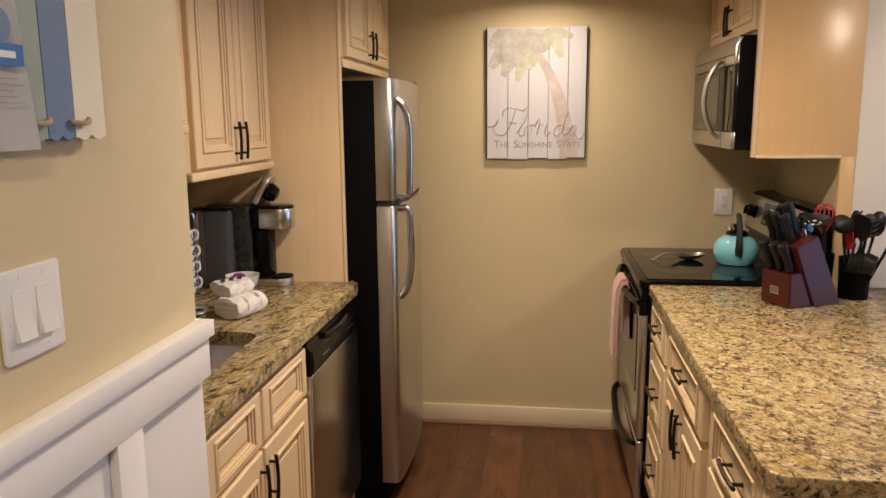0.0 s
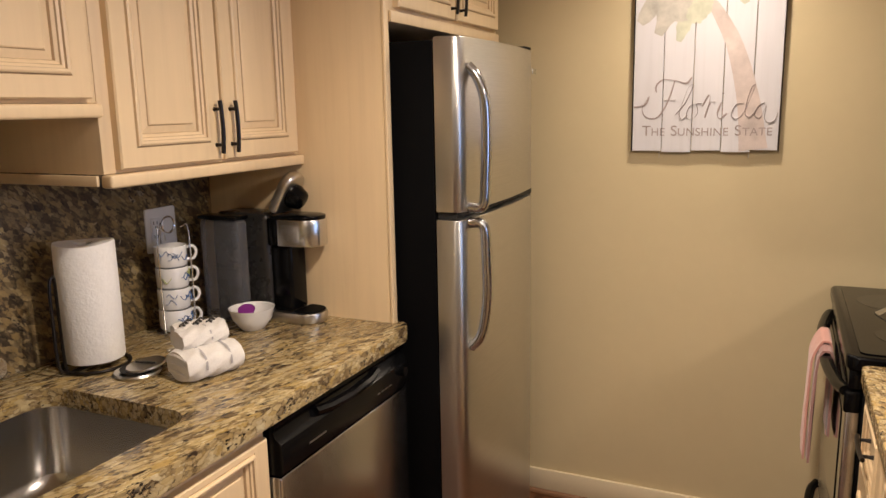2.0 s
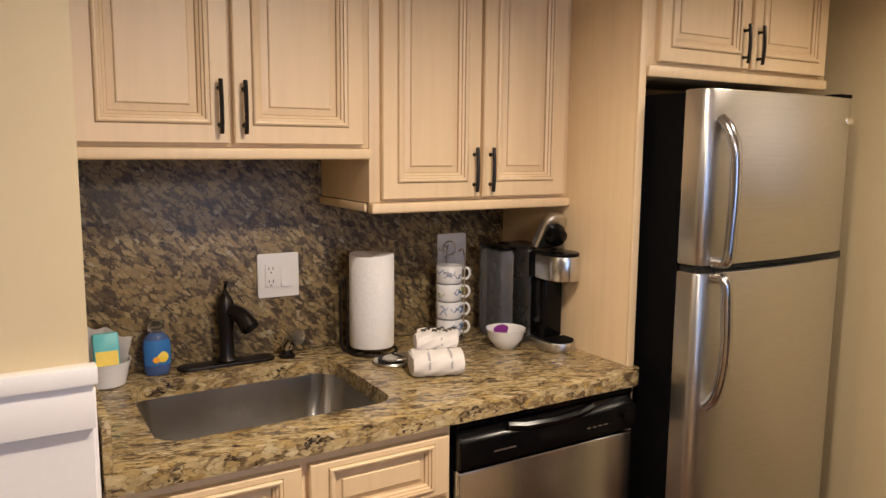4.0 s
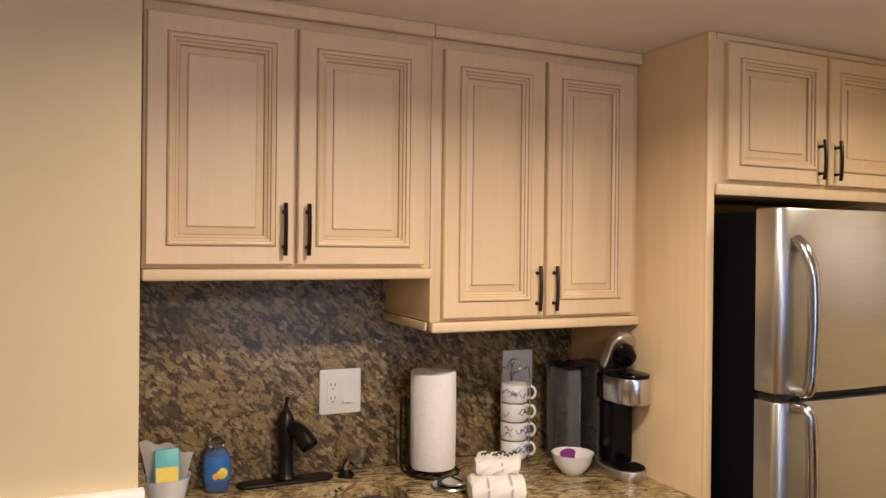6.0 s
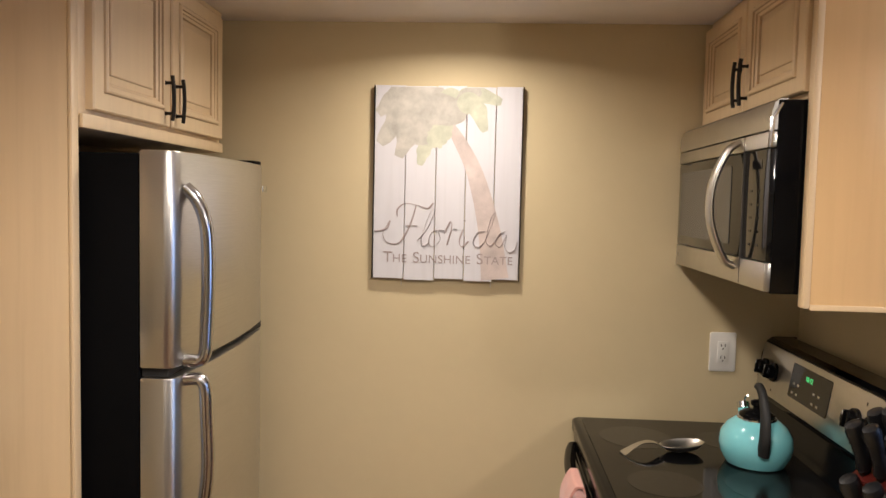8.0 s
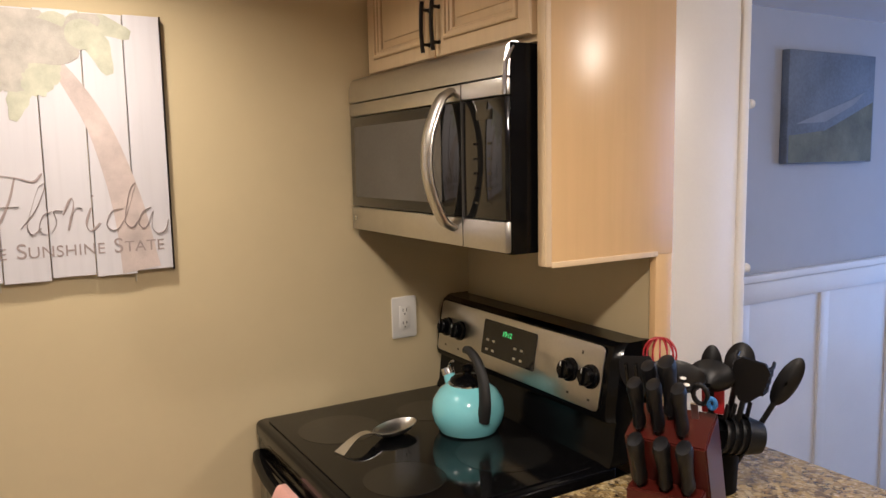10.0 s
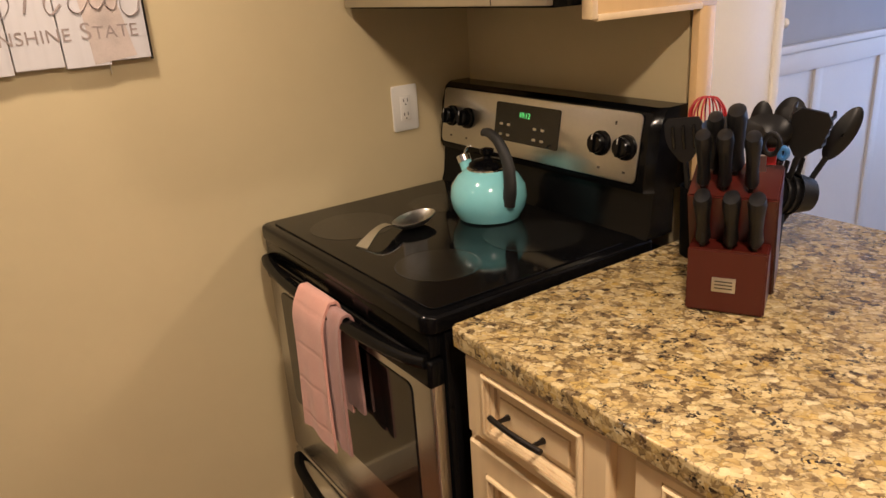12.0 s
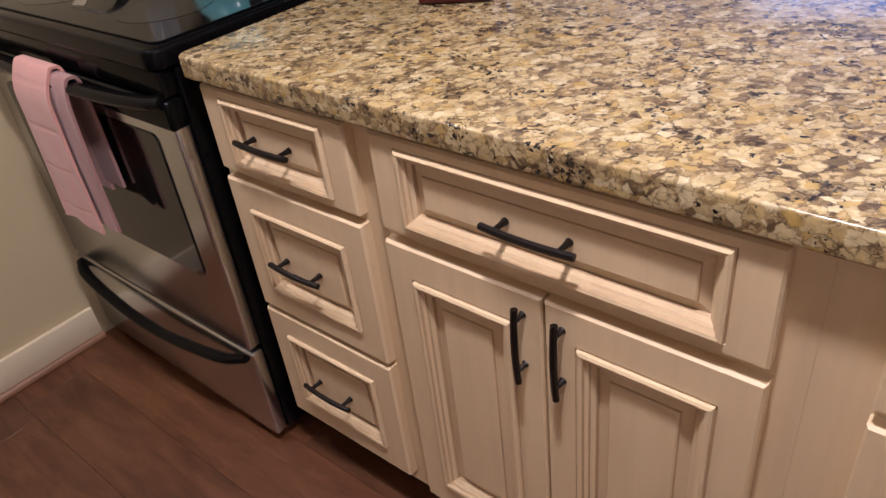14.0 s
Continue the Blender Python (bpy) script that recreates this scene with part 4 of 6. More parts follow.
cab = thing("wall_cabinet", pose(1.105, RY, 1.845, 0, 0, -90), "small cream two-door cabinet above the microwave", "cabinet", group="wall cabinets")
carcass(cab, 0.757, RANGEWALL - 1.106, 0.0, CEIL - 1.846)
front(cab, "door", 0.008, 0.012, 0.372, 0.300, (0.038, 0.034), (0.352, 0.085, True, 0.118))
front(cab, "door", 0.380, 0.012, 0.745, 0.300, (0.038, 0.034), (0.400, 0.085, True, 0.118))
# end panel of maple veneer
pan = thing("cabinet_end_panel", pose(0, 3.482, 0), "honey maple end panel beside the microwave", "panel")
part("panel", B(1.095, 0.0, 1.404, 1.448, 0.020, CEIL - 0.001, 0.001), MAPLE, pan)
part("edge_strip", B(1.091, -0.004, 1.404, 1.106, 0.022, CEIL - 0.001, 0.002), CABINET, pan)
part("bottom_lip", B(1.106, -0.004, 1.400, 1.40, 0.010, 1.412, 0.002), CABINET, pan)
part("scribe_strip", B(1.398, 0.001, 0.926, 1.448, 0.019, 1.404, 0.001), MAPLE, pan)

# ---------------------------------------------------------------- peninsula (drawers face -x)
FACE_P = 0.777
PEN0, PEN1 = 3.470, 1.955


def base_unit(y_far, width, label):
    c = thing("base_cabinet", pose(FACE_P, y_far, 0, 0, 0, -90), label, "cabinet", group="base cabinets")
    part("body", B(0, 0.0, 0.10, width, 0.58, 0.886), CABINET, c)
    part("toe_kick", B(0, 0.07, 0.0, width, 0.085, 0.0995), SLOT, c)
    return c


cab = base_unit(3.470, 0.3828, "cream glazed three-drawer base cabinet next to the range")
for z0, z1, hz in ((0.724, 0.876, 0.799), (0.424, 0.706, 0.558), (0.130, 0.412, 0.258)):
    front(cab, "drawer", 0.018, z0, 0.350, z1, (0.046, 0.014 if z0 > 0.7 else 0.050), (0.168, hz, False, 0.126), 0.84)
cab = base_unit(3.087, 0.6008, "cream glazed base cabinet with one wide drawer over two doors")
front(cab, "drawer", 0.015, 0.722, 0.564, 0.876, (0.046, 0.014), (0.279, 0.799, False, 0.134), 0.84)
front(cab, "door", 0.013, 0.118, 0.285, 0.700, (0.046, 0.055), (0.256, 0.620, True, 0.130))
front(cab, "door", 0.289, 0.118, 0.566, 0.700, (0.046, 0.055), (0.316, 0.620, True, 0.130))
cab = base_unit(2.486, 0.525, "cream glazed base cabinet at the end of the peninsula")
front(cab, "drawer", 0.060, 0.722, 0.50, 0.876, (0.046, 0.014), (0.30, 0.799, False, 0.134), 0.84)
front(cab, "door", 0.060, 0.118, 0.277, 0.700, (0.046, 0.055), (0.252, 0.620, True, 0.130))
front(cab, "door", 0.283, 0.118, 0.50, 0.700, (0.046, 0.055), (0.309, 0.620, True, 0.130))
part("back_panel", B(-0.984, 0.582, 0.0, 0.53, 0.60, 0.886, 0.002), WHITE, cab)
bm = prism(bmesh.new(), rounded(0.746, 1.927, 1.705, 3.481, [0.045, 0.045, 0.004, 0.02], 6), 0.887, 0.925, 0.016, 4)
wt = thing("peninsula_worktop", pose(0, 0, 0), "polished golden granite worktop with a rounded edge", "worktop")
part("slab", bm, PENINSULA, wt)
part("edge_build_up", B(0.768, 1.975, 0.880, 0.7765, 3.465, 0.8868), CABINET, wt)

# ---------------------------------------------------------------- plates and pictures on the walls


def plate(at, w, h, label, kinds):
    """A cover plate in the local x, z plane, facing -y."""
    p = thing("cover_plate", at, label, "outlet" if "outlet" in label else "switch")
    part("plate", prism(bmesh.new(), rounded(-w / 2, -h / 2, w / 2, h / 2, 0.006, 3), 0.0, 0.006, 0.0025, 2), PLASTIC, p).matrix_local = pose(0, 0, 0, 90, 0, 0)
    n = len(kinds)
    for i, k in enumerate(kinds):
        cx = (i - (n - 1) / 2) * 0.046
        if k == "outlet":
            o = part("receptacle", B(cx - 0.0165, -0.0085, -0.0335, cx + 0.0165, -0.005, 0.0335, 0.001), PLASTIC, p)
            for z in (-0.019, 0.019):
                for x in (-0.006, 0.006):
                    part("slot", B(cx + x - 0.0012, -0.0089, z - 0.002, cx + x + 0.0012, -0.0086, z + 0.007), SLOT, o)
                part("slot", B(cx - 0.002, -0.0089, z - 0.011, cx + 0.002, -0.0086, z - 0.007), SLOT, o)
        else:
            bm = bmesh.new()
            skin(bm, [loop_verts(bm, [(x, y, z) for y, z in ((-0.005, -0.0335), (-0.014, -0.0325), (-0.0075, 0.0), (-0.0065, 0.0325), (-0.005, 0.0335))]) for x in (cx - 0.0165, cx + 0.0165)])
            part("rocker", bm, PLASTIC, p)
        for z in (-h / 2 + 0.012, h / 2 - 0.012):
            part("screw", tube(bmesh.new(), [(cx, -0.0058, z), (cx, -0.0068, z)], 0.003, 8), PLASTIC, p)
    return p


plate(pose(1.183, BACK - 0.0005, 1.157), 0.082, 0.124, "white outlet plate on the beige wall beside the range", ["outlet"])
plate(pose(LEFT + 0.0205, 2.541, 1.174, 0, 0, 90), 0.124, 0.130, "white double plate, outlet and switch, on the granite", ["outlet", "switch"])
plate(pose(LEFT + 0.0205, 3.135, 1.205, 0, 0, 90), 0.110, 0.122, "white outlet plate behind the cup stack", ["outlet", "switch"])
plate(pose(STUB + 0.0005, 1.510, 1.306, 0, 0, 90), 0.118, 0.122, "white double rocker switch plate above the wainscot", ["switch", "switch"])

# the board picture on the end wall: five whitewashed planks
pic = thing("plank_picture", pose(0.303, BACK - 0.002, 1.362), "whitewashed plank sign with a painted palm and lettering", "picture")
PW, PH = 0.464, 0.608
for z in (0.10, 0.50):
    part("back_batten", B(-0.20, -0.008, z, 0.20, 0.0, z + 0.04), SHOE, pic)
cuts = [-0.232, -0.133, -0.036, 0.058, 0.149, 0.232]
for i, (a, b) in enumerate(zip(cuts, cuts[1:])):
    drop = (0.0, -0.004, 0.002, -0.003, 0.004)[i]
    part("plank", B(a + 0.0012, -0.022, drop, b - 0.0012, -0.009, PH - (0.0, 0.002, 0.0, 0.003, 0.001)[i], 0.0012, 1), BOARDWHITE, pic)
# thin dark strips stand in for the shadow along the boards' two sides
part("edge_strip", B(0.2325, -0.0225, 0.0, 0.2346, -0.002, PH), BRONZE, pic)
part("edge_strip", B(-0.2346, -0.0225, 0.0, -0.2325, -0.002, PH), BRONZE, pic)
for x in (-0.14, 0.145):
    part("hanging_wire", tube(bmesh.new(), [(x, -0.012, -0.022), (x, -0.012, 0.01)], 0.0012, 6), SATIN, pic)


def flat_shape(pts, y, thick=0.0005):
    bm = bmesh.new()
    f = bm.faces.new([bm.verts.new((x, y, z)) for x, z in pts])
    bmesh.ops.extrude_face_region(bm, geom=[f])
    bmesh.ops.translate(bm, verts=list(bm.verts)[len(pts):], vec=(0, -thick, 0))
    return bm


def strip(center, half):
    left, right = [], []
    for i, (x, z) in enumerate(center):
        a, b = center[max(0, i - 1)], center[min(len(center) - 1, i + 1)]
        d = Vector((b[0] - a[0], b[1] - a[1])).normalized()
        w = half(i / (len(center) - 1))
        left.append((x - d.y * w, z + d.x * w))
        right.append((x + d.y * w, z - d.x * w))
    return left + right[::-1]


mid = [(p.x, p.z) for p in smooth_path([(0.158, 0, 0.006), (0.140, 0, 0.14), (0.112, 0, 0.26), (0.078, 0, 0.36), (0.035, 0, 0.44), (0.006, 0, 0.485)], 6)]
part("painted_trunk", flat_shape(strip(mid, lambda t: 0.044 - 0.030 * t ** 0.8), -0.0222), TRUNK, pic)


def blade(base, bend, tip, wide, seed):
    """A broad drooping leaf with a slightly torn edge, clipped to the boards."""
    rn = random.Random(seed)
    c = [(p.x, p.z) for p in smooth_path([(base[0], 0, base[1]), (bend[0], 0, bend[1]), (tip[0], 0, tip[1])], 8)]
    pts = strip(c, lambda t: wide * (0.12 + math.sin(math.pi * min(1, 0.10 + 0.86 * t)) ** 0.7) * (0.86 + 0.28 * rn.random()))
    return [(max(-0.230, min(0.230, x)), min(PH - 0.005, z)) for x, z in pts]


def ribbon(pts, y, thick=0.0001):
    bm, n = bmesh.new(), len(pts) // 2
    return skin(bm, [loop_verts(bm, [(a[0], y, a[1]), (b[0], y, b[1]), (b[0], y - thick, b[1]), (a[0], y - thick, a[1])]) for a, b in zip(pts[:n], pts[:n - 1:-1])])


CROWN = (0.002, 0.500)
BLADES = [((-0.12, 0.590), (-0.222, 0.520), 0.036, 0), ((-0.11, 0.550), (-0.215, 0.425), 0.040, 0), ((-0.04, 0.575), (-0.13, 0.598), 0.030, 0), ((0.0, 0.560), (0.02, 0.600), 0.030, 1),
          ((0.07, 0.580), (0.165, 0.560), 0.026, 1), ((0.055, 0.570), (0.10, 0.595), 0.024, 0), ((0.075, 0.555), (0.116, 0.468), 0.026, 1), ((-0.09, 0.515), (-0.155, 0.385), 0.038, 0),
          ((-0.055, 0.460), (-0.088, 0.360), 0.026, 1), ((-0.045, 0.470), (-0.105, 0.432), 0.032, 0), ((-0.030, 0.452), (-0.060, 0.425), 0.030, 1)]
for i, (bend, tip, wide, tone) in enumerate(BLADES):
    part("painted_frond", ribbon(blade(CROWN, bend, tip, wide, i), -0.0224 - 0.00004 * i), FRONDGREEN if tone else FROND, pic, smooth=False)

heart = [(-0.035 + 0.100 * math.cos(a) * (1 + 0.07 * math.sin(7 * a)), 0.532 + 0.050 * math.sin(a) * (1 + 0.10 * math.sin(5 * a))) for a in [2 * math.pi * k / 40 for k in range(40)]]
part("painted_frond", flat_shape(heart, -0.0232, 0.0001), FROND, pic, smooth=False)
heart = [(0.062 + 0.036 * math.cos(a), 0.556 + 0.034 * math.sin(a)) for a in [2 * math.pi * k / 24 for k in range(24)]]
part("painted_frond", flat_shape(heart, -0.0234, 0.0001), FRONDGREEN, pic, smooth=False)

# brush lettering, stroke by stroke, in hundredths of the sign's width
STROKES = [
    [(16, 42), (16, 47), (21, 51), (30, 50), (37, 48), (41, 52)],
    [(29, 50), (26, 39), (21, 28), (16, 23), (9, 24), (6, 30), (9, 36), (11, 39), (9, 34), (5, 32), (0, 31.5)],
    [(22, 36), (30, 36)],
    [(30, 25), (37, 34), (41, 43), (42, 47), (39, 45), (35, 34), (33, 26), (35, 22), (39, 25)],
    [(44, 33), (40, 31), (38, 24), (42, 22), (46, 27), (45, 33), (49, 33)],
    [(49, 31), (53, 39), (54, 35), (51, 23)],
    [(52, 29), (55, 34), (58, 34)],
    [(62, 34), (59.5, 26), (61.5, 22), (66, 26)],
    [(77, 33), (72, 32), (69, 25), (73, 22), (78, 28), (83, 42), (84, 46), (81, 42), (78, 27), (81, 23), (84, 26)],
    [(91, 33), (87, 31), (84.5, 25), (88, 22.5), (92, 31), (91, 23), (94, 19), (98, 21), (99.5, 26)],
]
S = 0.00455
for st in STROKES:
    pts = [(-0.2275 + S * x, -0.0240, 0.006 + S * z) for x, z in st]
    part("painted_stroke", tube(bmesh.new(), smooth_path(pts, 6), lambda t: 0.0019 + 0.0009 * math.sin(t * 9), 6, 0.35), INK, pic)
part("painted_dot", lathe(bmesh.new(), [(0.001, 0), (0.003, 0.0004)], 8), INK, pic).matrix_local = pose(-0.2275 + S * 63, -0.0236, 0.006 + S * 40, 90, 0, 0)


def lettering(text, size):
    cu = bpy.data.curves.new("lettering", "FONT")
    cu.body, cu.size, cu.extrude = text, size, 0.0004
    cu.space_character = 1.04
    tmp = new("lettering", cu)
    me = bpy.data.meshes.new_from_object(tmp.evaluated_get(bpy.context.evaluated_depsgraph_get()))
    bpy.data.objects.remove(tmp)
    bpy.data.curves.remove(cu)
    return me


def put_words(words, width, x0, z0, y, parent, mat, base, cap):
    """Small capitals: a taller first letter for each word, fitted to the width."""
    pieces, cursor = [], 0.0
    for w in words:
        for text, size in ((w[0], cap), (w[1:], base)):
            me = lettering(text, size)
            xs = [v.co.x for v in me.vertices]
            pieces.append((me, cursor - min(xs)))
            cursor += max(xs) - min(xs) + base * 0.10
        cursor += base * 0.45
    k = width / (cursor - base * 0.55)
    for me, dx in pieces:
        me.materials.append(mat)
        ob = new("lettering", me)
        ob.parent = parent
        ob.matrix_local = pose(x0 + dx * k, y, z0, 90, 0, 0) @ Matrix.Diagonal((k, 1.0, 1.0, 1.0))


put_words(["THE", "SUNSHINE", "STATE"], 0.410, -0.198, 0.052, -0.0228, pic, INK, 0.037, 0.049)

# message board on the stub wall: painted boards with scalloped feet, a sheet of paper pinned on
sgn = thing("painted_board_sign", pose(STUB + 0.001, -0.020, 1.529, 0, 0, 90), "sign of upright cream, blue and sage boards tied with rope", "sign")
BOARDS = [(1.624, 1.695, BOARDCREAM), (1.566, 1.622, BOARDBLUE), (1.494, 1.564, BOARDSAGE), (1.422, 1.492, BOARDCREAM), (1.350, 1.420, BOARDBLUE)]


def scalloped(x0, x1, z1, y0, y1):
    pts = [(x0, z1), (x0, 0.0)]
    n = 12
    for i in range(1, n):
        u = i / n
        pts.append((x0 + (x1 - x0) * u, 0.004 - 0.007 * abs(math.sin(u * math.pi * 2))))
    pts += [(x1, 0.0), (x1, z1)]
    bm = bmesh.new()
    a, b = loop_verts(bm, [(x, -y0, z) for x, z in pts]), loop_verts(bm, [(x, -y1, z) for x, z in pts])
    return skin(bm, [a, b])


for a, b, m in BOARDS:
    part("board", scalloped(a, b, 0.52, 0.014, 0.026), m, sgn)
for z in (0.03, 0.44):
    part("back_batten", B(1.355, -0.0135, z, 1.680, 0.0, z + 0.035), SHOE, sgn)
for a in (1.616, 1.530):
    part("rope_tie", tube(bmesh.new(), smooth_path([(a - 0.006, -0.028, 0.022), (a + 0.01, -0.034, 0.020), (a + 0.028, -0.033, 0.021), (a + 0.038, -0.027, 0.026)], 4), 0.0038, 8), ROPE, sgn)
sheet = thing("paper_notice", pose(STUB + 0.030, 0.006, 1.517, 0, 0, 90), "white printed paper notice pinned on the board sign", "paper")
bm = bmesh.new()
rows = [[bm.verts.new((1.24 + (1.507 - 0.03 * v - 1.24) * u, -0.002 - 0.006 * (1 - v) ** 2 * u, 0.35 * v)) for u in (0, 0.25, 0.5, 0.75, 1.0)] for v in (0, 0.15, 0.3, 0.5, 0.75, 1.0)]
skin(bm, rows, closed=False)
bmesh.ops.solidify(bm, geom=bm.faces[:], thickness=0.0006)
part("sheet", bm, PAPER, sheet)
part("printed_banner", B(1.385, -0.0128, 0.100, 1.484, -0.0118, 0.126), BLUEPLASTIC, sheet)
part("printed_bar", B(1.400, -0.0131, 0.109, 1.470, -0.0129, 0.117), PAPER, sheet)
part("printed_roundel", lathe(bmesh.new(), [(0.001, 0), (0.020, 0.0006)], 24), BOARDBLUE, sheet).matrix_local = pose(1.448, -0.0112, 0.146, 90, 0, 0)
for i in range(5):
    part("printed_line", B(1.40, -0.0128, 0.056 + 0.007 * i, 1.480 - 0.010 * (i % 3), -0.0122, 0.0578 + 0.007 * i), SATIN, sheet)

# canvas and woven ornament in the dining room
cv = thing("canvas_picture", pose(3.11, 4.2, 1.578), "blurred grey beach canvas on the daylit wall", "picture")
part("canvas", B(-0.29, -0.035, 0.0, 0.29, 0.0, 0.44, 0.004), CANVASBLUE, cv)
part("printed_dune", flat_shape([(-0.28, 0.004), (0.28, 0.004), (0.28, 0.25), (0.12, 0.19), (-0.05, 0.13), (-0.28, 0.11)], -0.0352), CANVASDUNE, cv)
part("printed_surf", flat_shape([(-0.24, 0.155), (-0.05, 0.165), (0.14, 0.235), (0.22, 0.29), (0.10, 0.25), (-0.08, 0.20)], -0.0360), CANVASSURF, cv)
orn = thing("woven_wall_basket", pose(3.93, 4.2, 1.32), "round woven straw ornament on the daylit wall", "ornament")
part("disc", lathe(bmesh.new(), [(0.003, 0.028), (0.06, 0.022), (0.12, 0.034), (0.13, 0.045), (0.135, 0.03), (0.12, 0.0)], 36), STRAW, orn).matrix_local = pose(0, 0, 0, 90, 0, 0)

# ---------------------------------------------------------------- things on the sink worktop
DECK = 0.940
roll = thing("paper_towel_holder", pose(-0.893, 2.788, DECK), "black wire holder with a full white paper towel roll", "paper towel holder")
part("wire_base", tube(bmesh.new(), [(0.075 * math.cos(a), 0.075 * math.sin(a), 0.005) for a in [i * math.pi / 16 for i in range(33)]], 0.004, 8), BRONZE, roll)
part("wire_cross", tube(bmesh.new(), [(0, -0.075, 0.005), (0, 0.075, 0.005)], 0.004, 8), BRONZE, roll)
part("spindle", tube(bmesh.new(), [(0, 0, 0.005), (0, 0, 0.286)], 0.005, 8), BRONZE, roll)
part("tear_arm", tube(bmesh.new(), smooth_path([(0.0, -0.075, 0.005), (0.0, -0.098, 0.03), (0.0, -0.100, 0.15), (0.0, -0.098, 0.215), (0.0, -0.088, 0.232), (-0.006, -0.080, 0.215), (-0.008, -0.078, 0.15), (-0.008, -0.076, 0.03), (-0.004, -0.073, 0.006)], 5), 0.0038, 8), BRONZE, roll)
bm = bmesh.new()
rnd = random.Random(4)
loops = []
for r, z in ((0.021, 0.022), (0.064, 0.020), (0.066, 0.024), (0.0668, 0.15), (0.066, 0.291), (0.064, 0.295), (0.021, 0.293), (0.020, 0.28), (0.020, 0.022)):
    loops.append(loop_verts(bm, [(r * (1 + 0.012 * math.sin(3 * a)) * math.cos(a), r * (1 + 0.012 * math.sin(3 * a)) * math.sin(a), z + 0.003 * math.sin(2 * a) * (z > 0.2)) for a in [i * math.pi / 24 for i in range(48)]]))
skin(bm, loops, cap0=False, cap1=False)
part("paper_roll", bm, TISSUE, roll, "white embossed paper towels")

cups = thing("cup_rack", pose(-0.914, 3.070, DECK), "chrome wire rack for stacked cups", "cup rack")
part("wire_base", tube(bmesh.new(), [(0.05 * math.cos(a), 0.05 * math.sin(a), 0.004) for a in [i * math.pi / 14 for i in range(29)]], 0.0026, 6), CHROME, cups)
for a in (40, 160, 280):
    c, s = math.cos(radians(a)), math.sin(radians(a))
    part("upright", tube(bmesh.new(), smooth_path([(0.05 * c, 0.05 * s, 0.004), (0.050 * c, 0.050 * s, 0.02), (0.050 * c, 0.050 * s, 0.27), (0.03 * c, 0.03 * s, 0.285)], 5), 0.002, 6), CHROME, cups)
part("loop_handle", tube(bmesh.new(), [(0.0, 0.022 * math.cos(a), 0.292 + 0.022 * math.sin(a)) for a in [i * math.pi / 10 for i in range(21)]], 0.0025, 6), CHROME, cups)


def cup(z, turn, i):
    c = thing("cup", pose(-0.914, 3.070, DECK + z, 0, 0, turn), "small white china cup with a blue painted pattern", "cup", group="stacked cups")
    body = part("bowl", lathe(bmesh.new(), [(0.034, 0.0), (0.038, 0.002), (0.0415, 0.008), (0.0425, 0.056), (0.0415, 0.0575), (0.040, 0.055), (0.038, 0.010), (0.030, 0.005), (0.002, 0.004)], 32), CHINA, c)
    part("handle", tube(bmesh.new(), smooth_path([(0.040, 0, 0.048), (0.058, 0, 0.050), (0.066, 0, 0.034), (0.058, 0, 0.017), (0.040, 0, 0.016)], 5), 0.0042, 8), CHINA, c)
    rn = random.Random(i)
    for k in range(5):
        a0, zz = 220 + rn.random() * 130, 0.024 + rn.random() * 0.02
        pts = [(0.0432 * math.cos(radians(a0 + 9 * q)), 0.0432 * math.sin(radians(a0 + 9 * q)), zz + 0.007 * math.sin(q * 1.7 + k)) for q in range(5)]
        part("painted_mark", tube(bmesh.new(), smooth_path(pts, 3), 0.0022, 5, 0.4), CHINAGREEN if (i == 2 and k < 3) else CHINABLUE, c)
    return c


for i in range(4):
    cup(0.008 + 0.0572 * i, 48 + 5 * (i % 2), i)

bowl = thing("bowl", pose(-0.735, 3.166, DECK), "small white china bowl holding a purple pod", "bowl")
part("shell", lathe(bmesh.new(), [(0.029, 0.0), (0.033, 0.003), (0.053, 0.030), (0.060, 0.056), (0.062, 0.060), (0.058, 0.058), (0.050, 0.031), (0.029, 0.009), (0.002, 0.007)], 36), CHINA, bowl)
pod = thing("coffee_pod", pose(-0.747, 3.160, DECK + 0.042, 20, 12, 0), "purple foil coffee pod in the bowl", "coffee pod")
part("cup", lathe(bmesh.new(), [(0.016, -0.012), (0.020, 0.012), (0.023, 0.014), (0.023, 0.016), (0.002, 0.017)], 20), PURPLE, pod)

# coffee maker, front towards +x
cm = thing("coffee_maker", pose(-0.757, 3.292, DECK) @ Matrix.Diagonal((1.0, 0.92, 0.965, 1.0)), "single-serve coffee maker, black and silver, lid raised", "coffee maker")
part("drip_base", prism(bmesh.new(), rounded(0.0, -0.056, 0.172, 0.056, [0.005, 0.054, 0.054, 0.005], 8), 0.0, 0.030, 0.004, 2), SATIN, cm, "silver drip base")
part("drip_tray", prism(bmesh.new(), rounded(0.098, -0.046, 0.165, 0.046, [0.005, 0.036, 0.036, 0.005], 8), 0.030, 0.036, 0.002, 1), BLACKMATT, cm)
part("column", B(0.02, -0.040, 0.030, 0.095, 0.040, 0.225, 0.010, 3), BLACK, cm)
part("rear_housing", B(-0.15, -0.056, 0.0, 0.030, 0.056, 0.316, 0.016, 4), CHARCOAL, cm)
part("head", prism(bmesh.new(), rounded(0.062, -0.056, 0.182, 0.056, [0.005, 0.052, 0.052, 0.005], 10), 0.225, 0.302, 0.004, 2), STEELV, cm, "brushed silver brew head")
part("head_core", B(0.030, -0.054, 0.225, 0.062, 0.054, 0.304, 0.004), BLACK, cm)
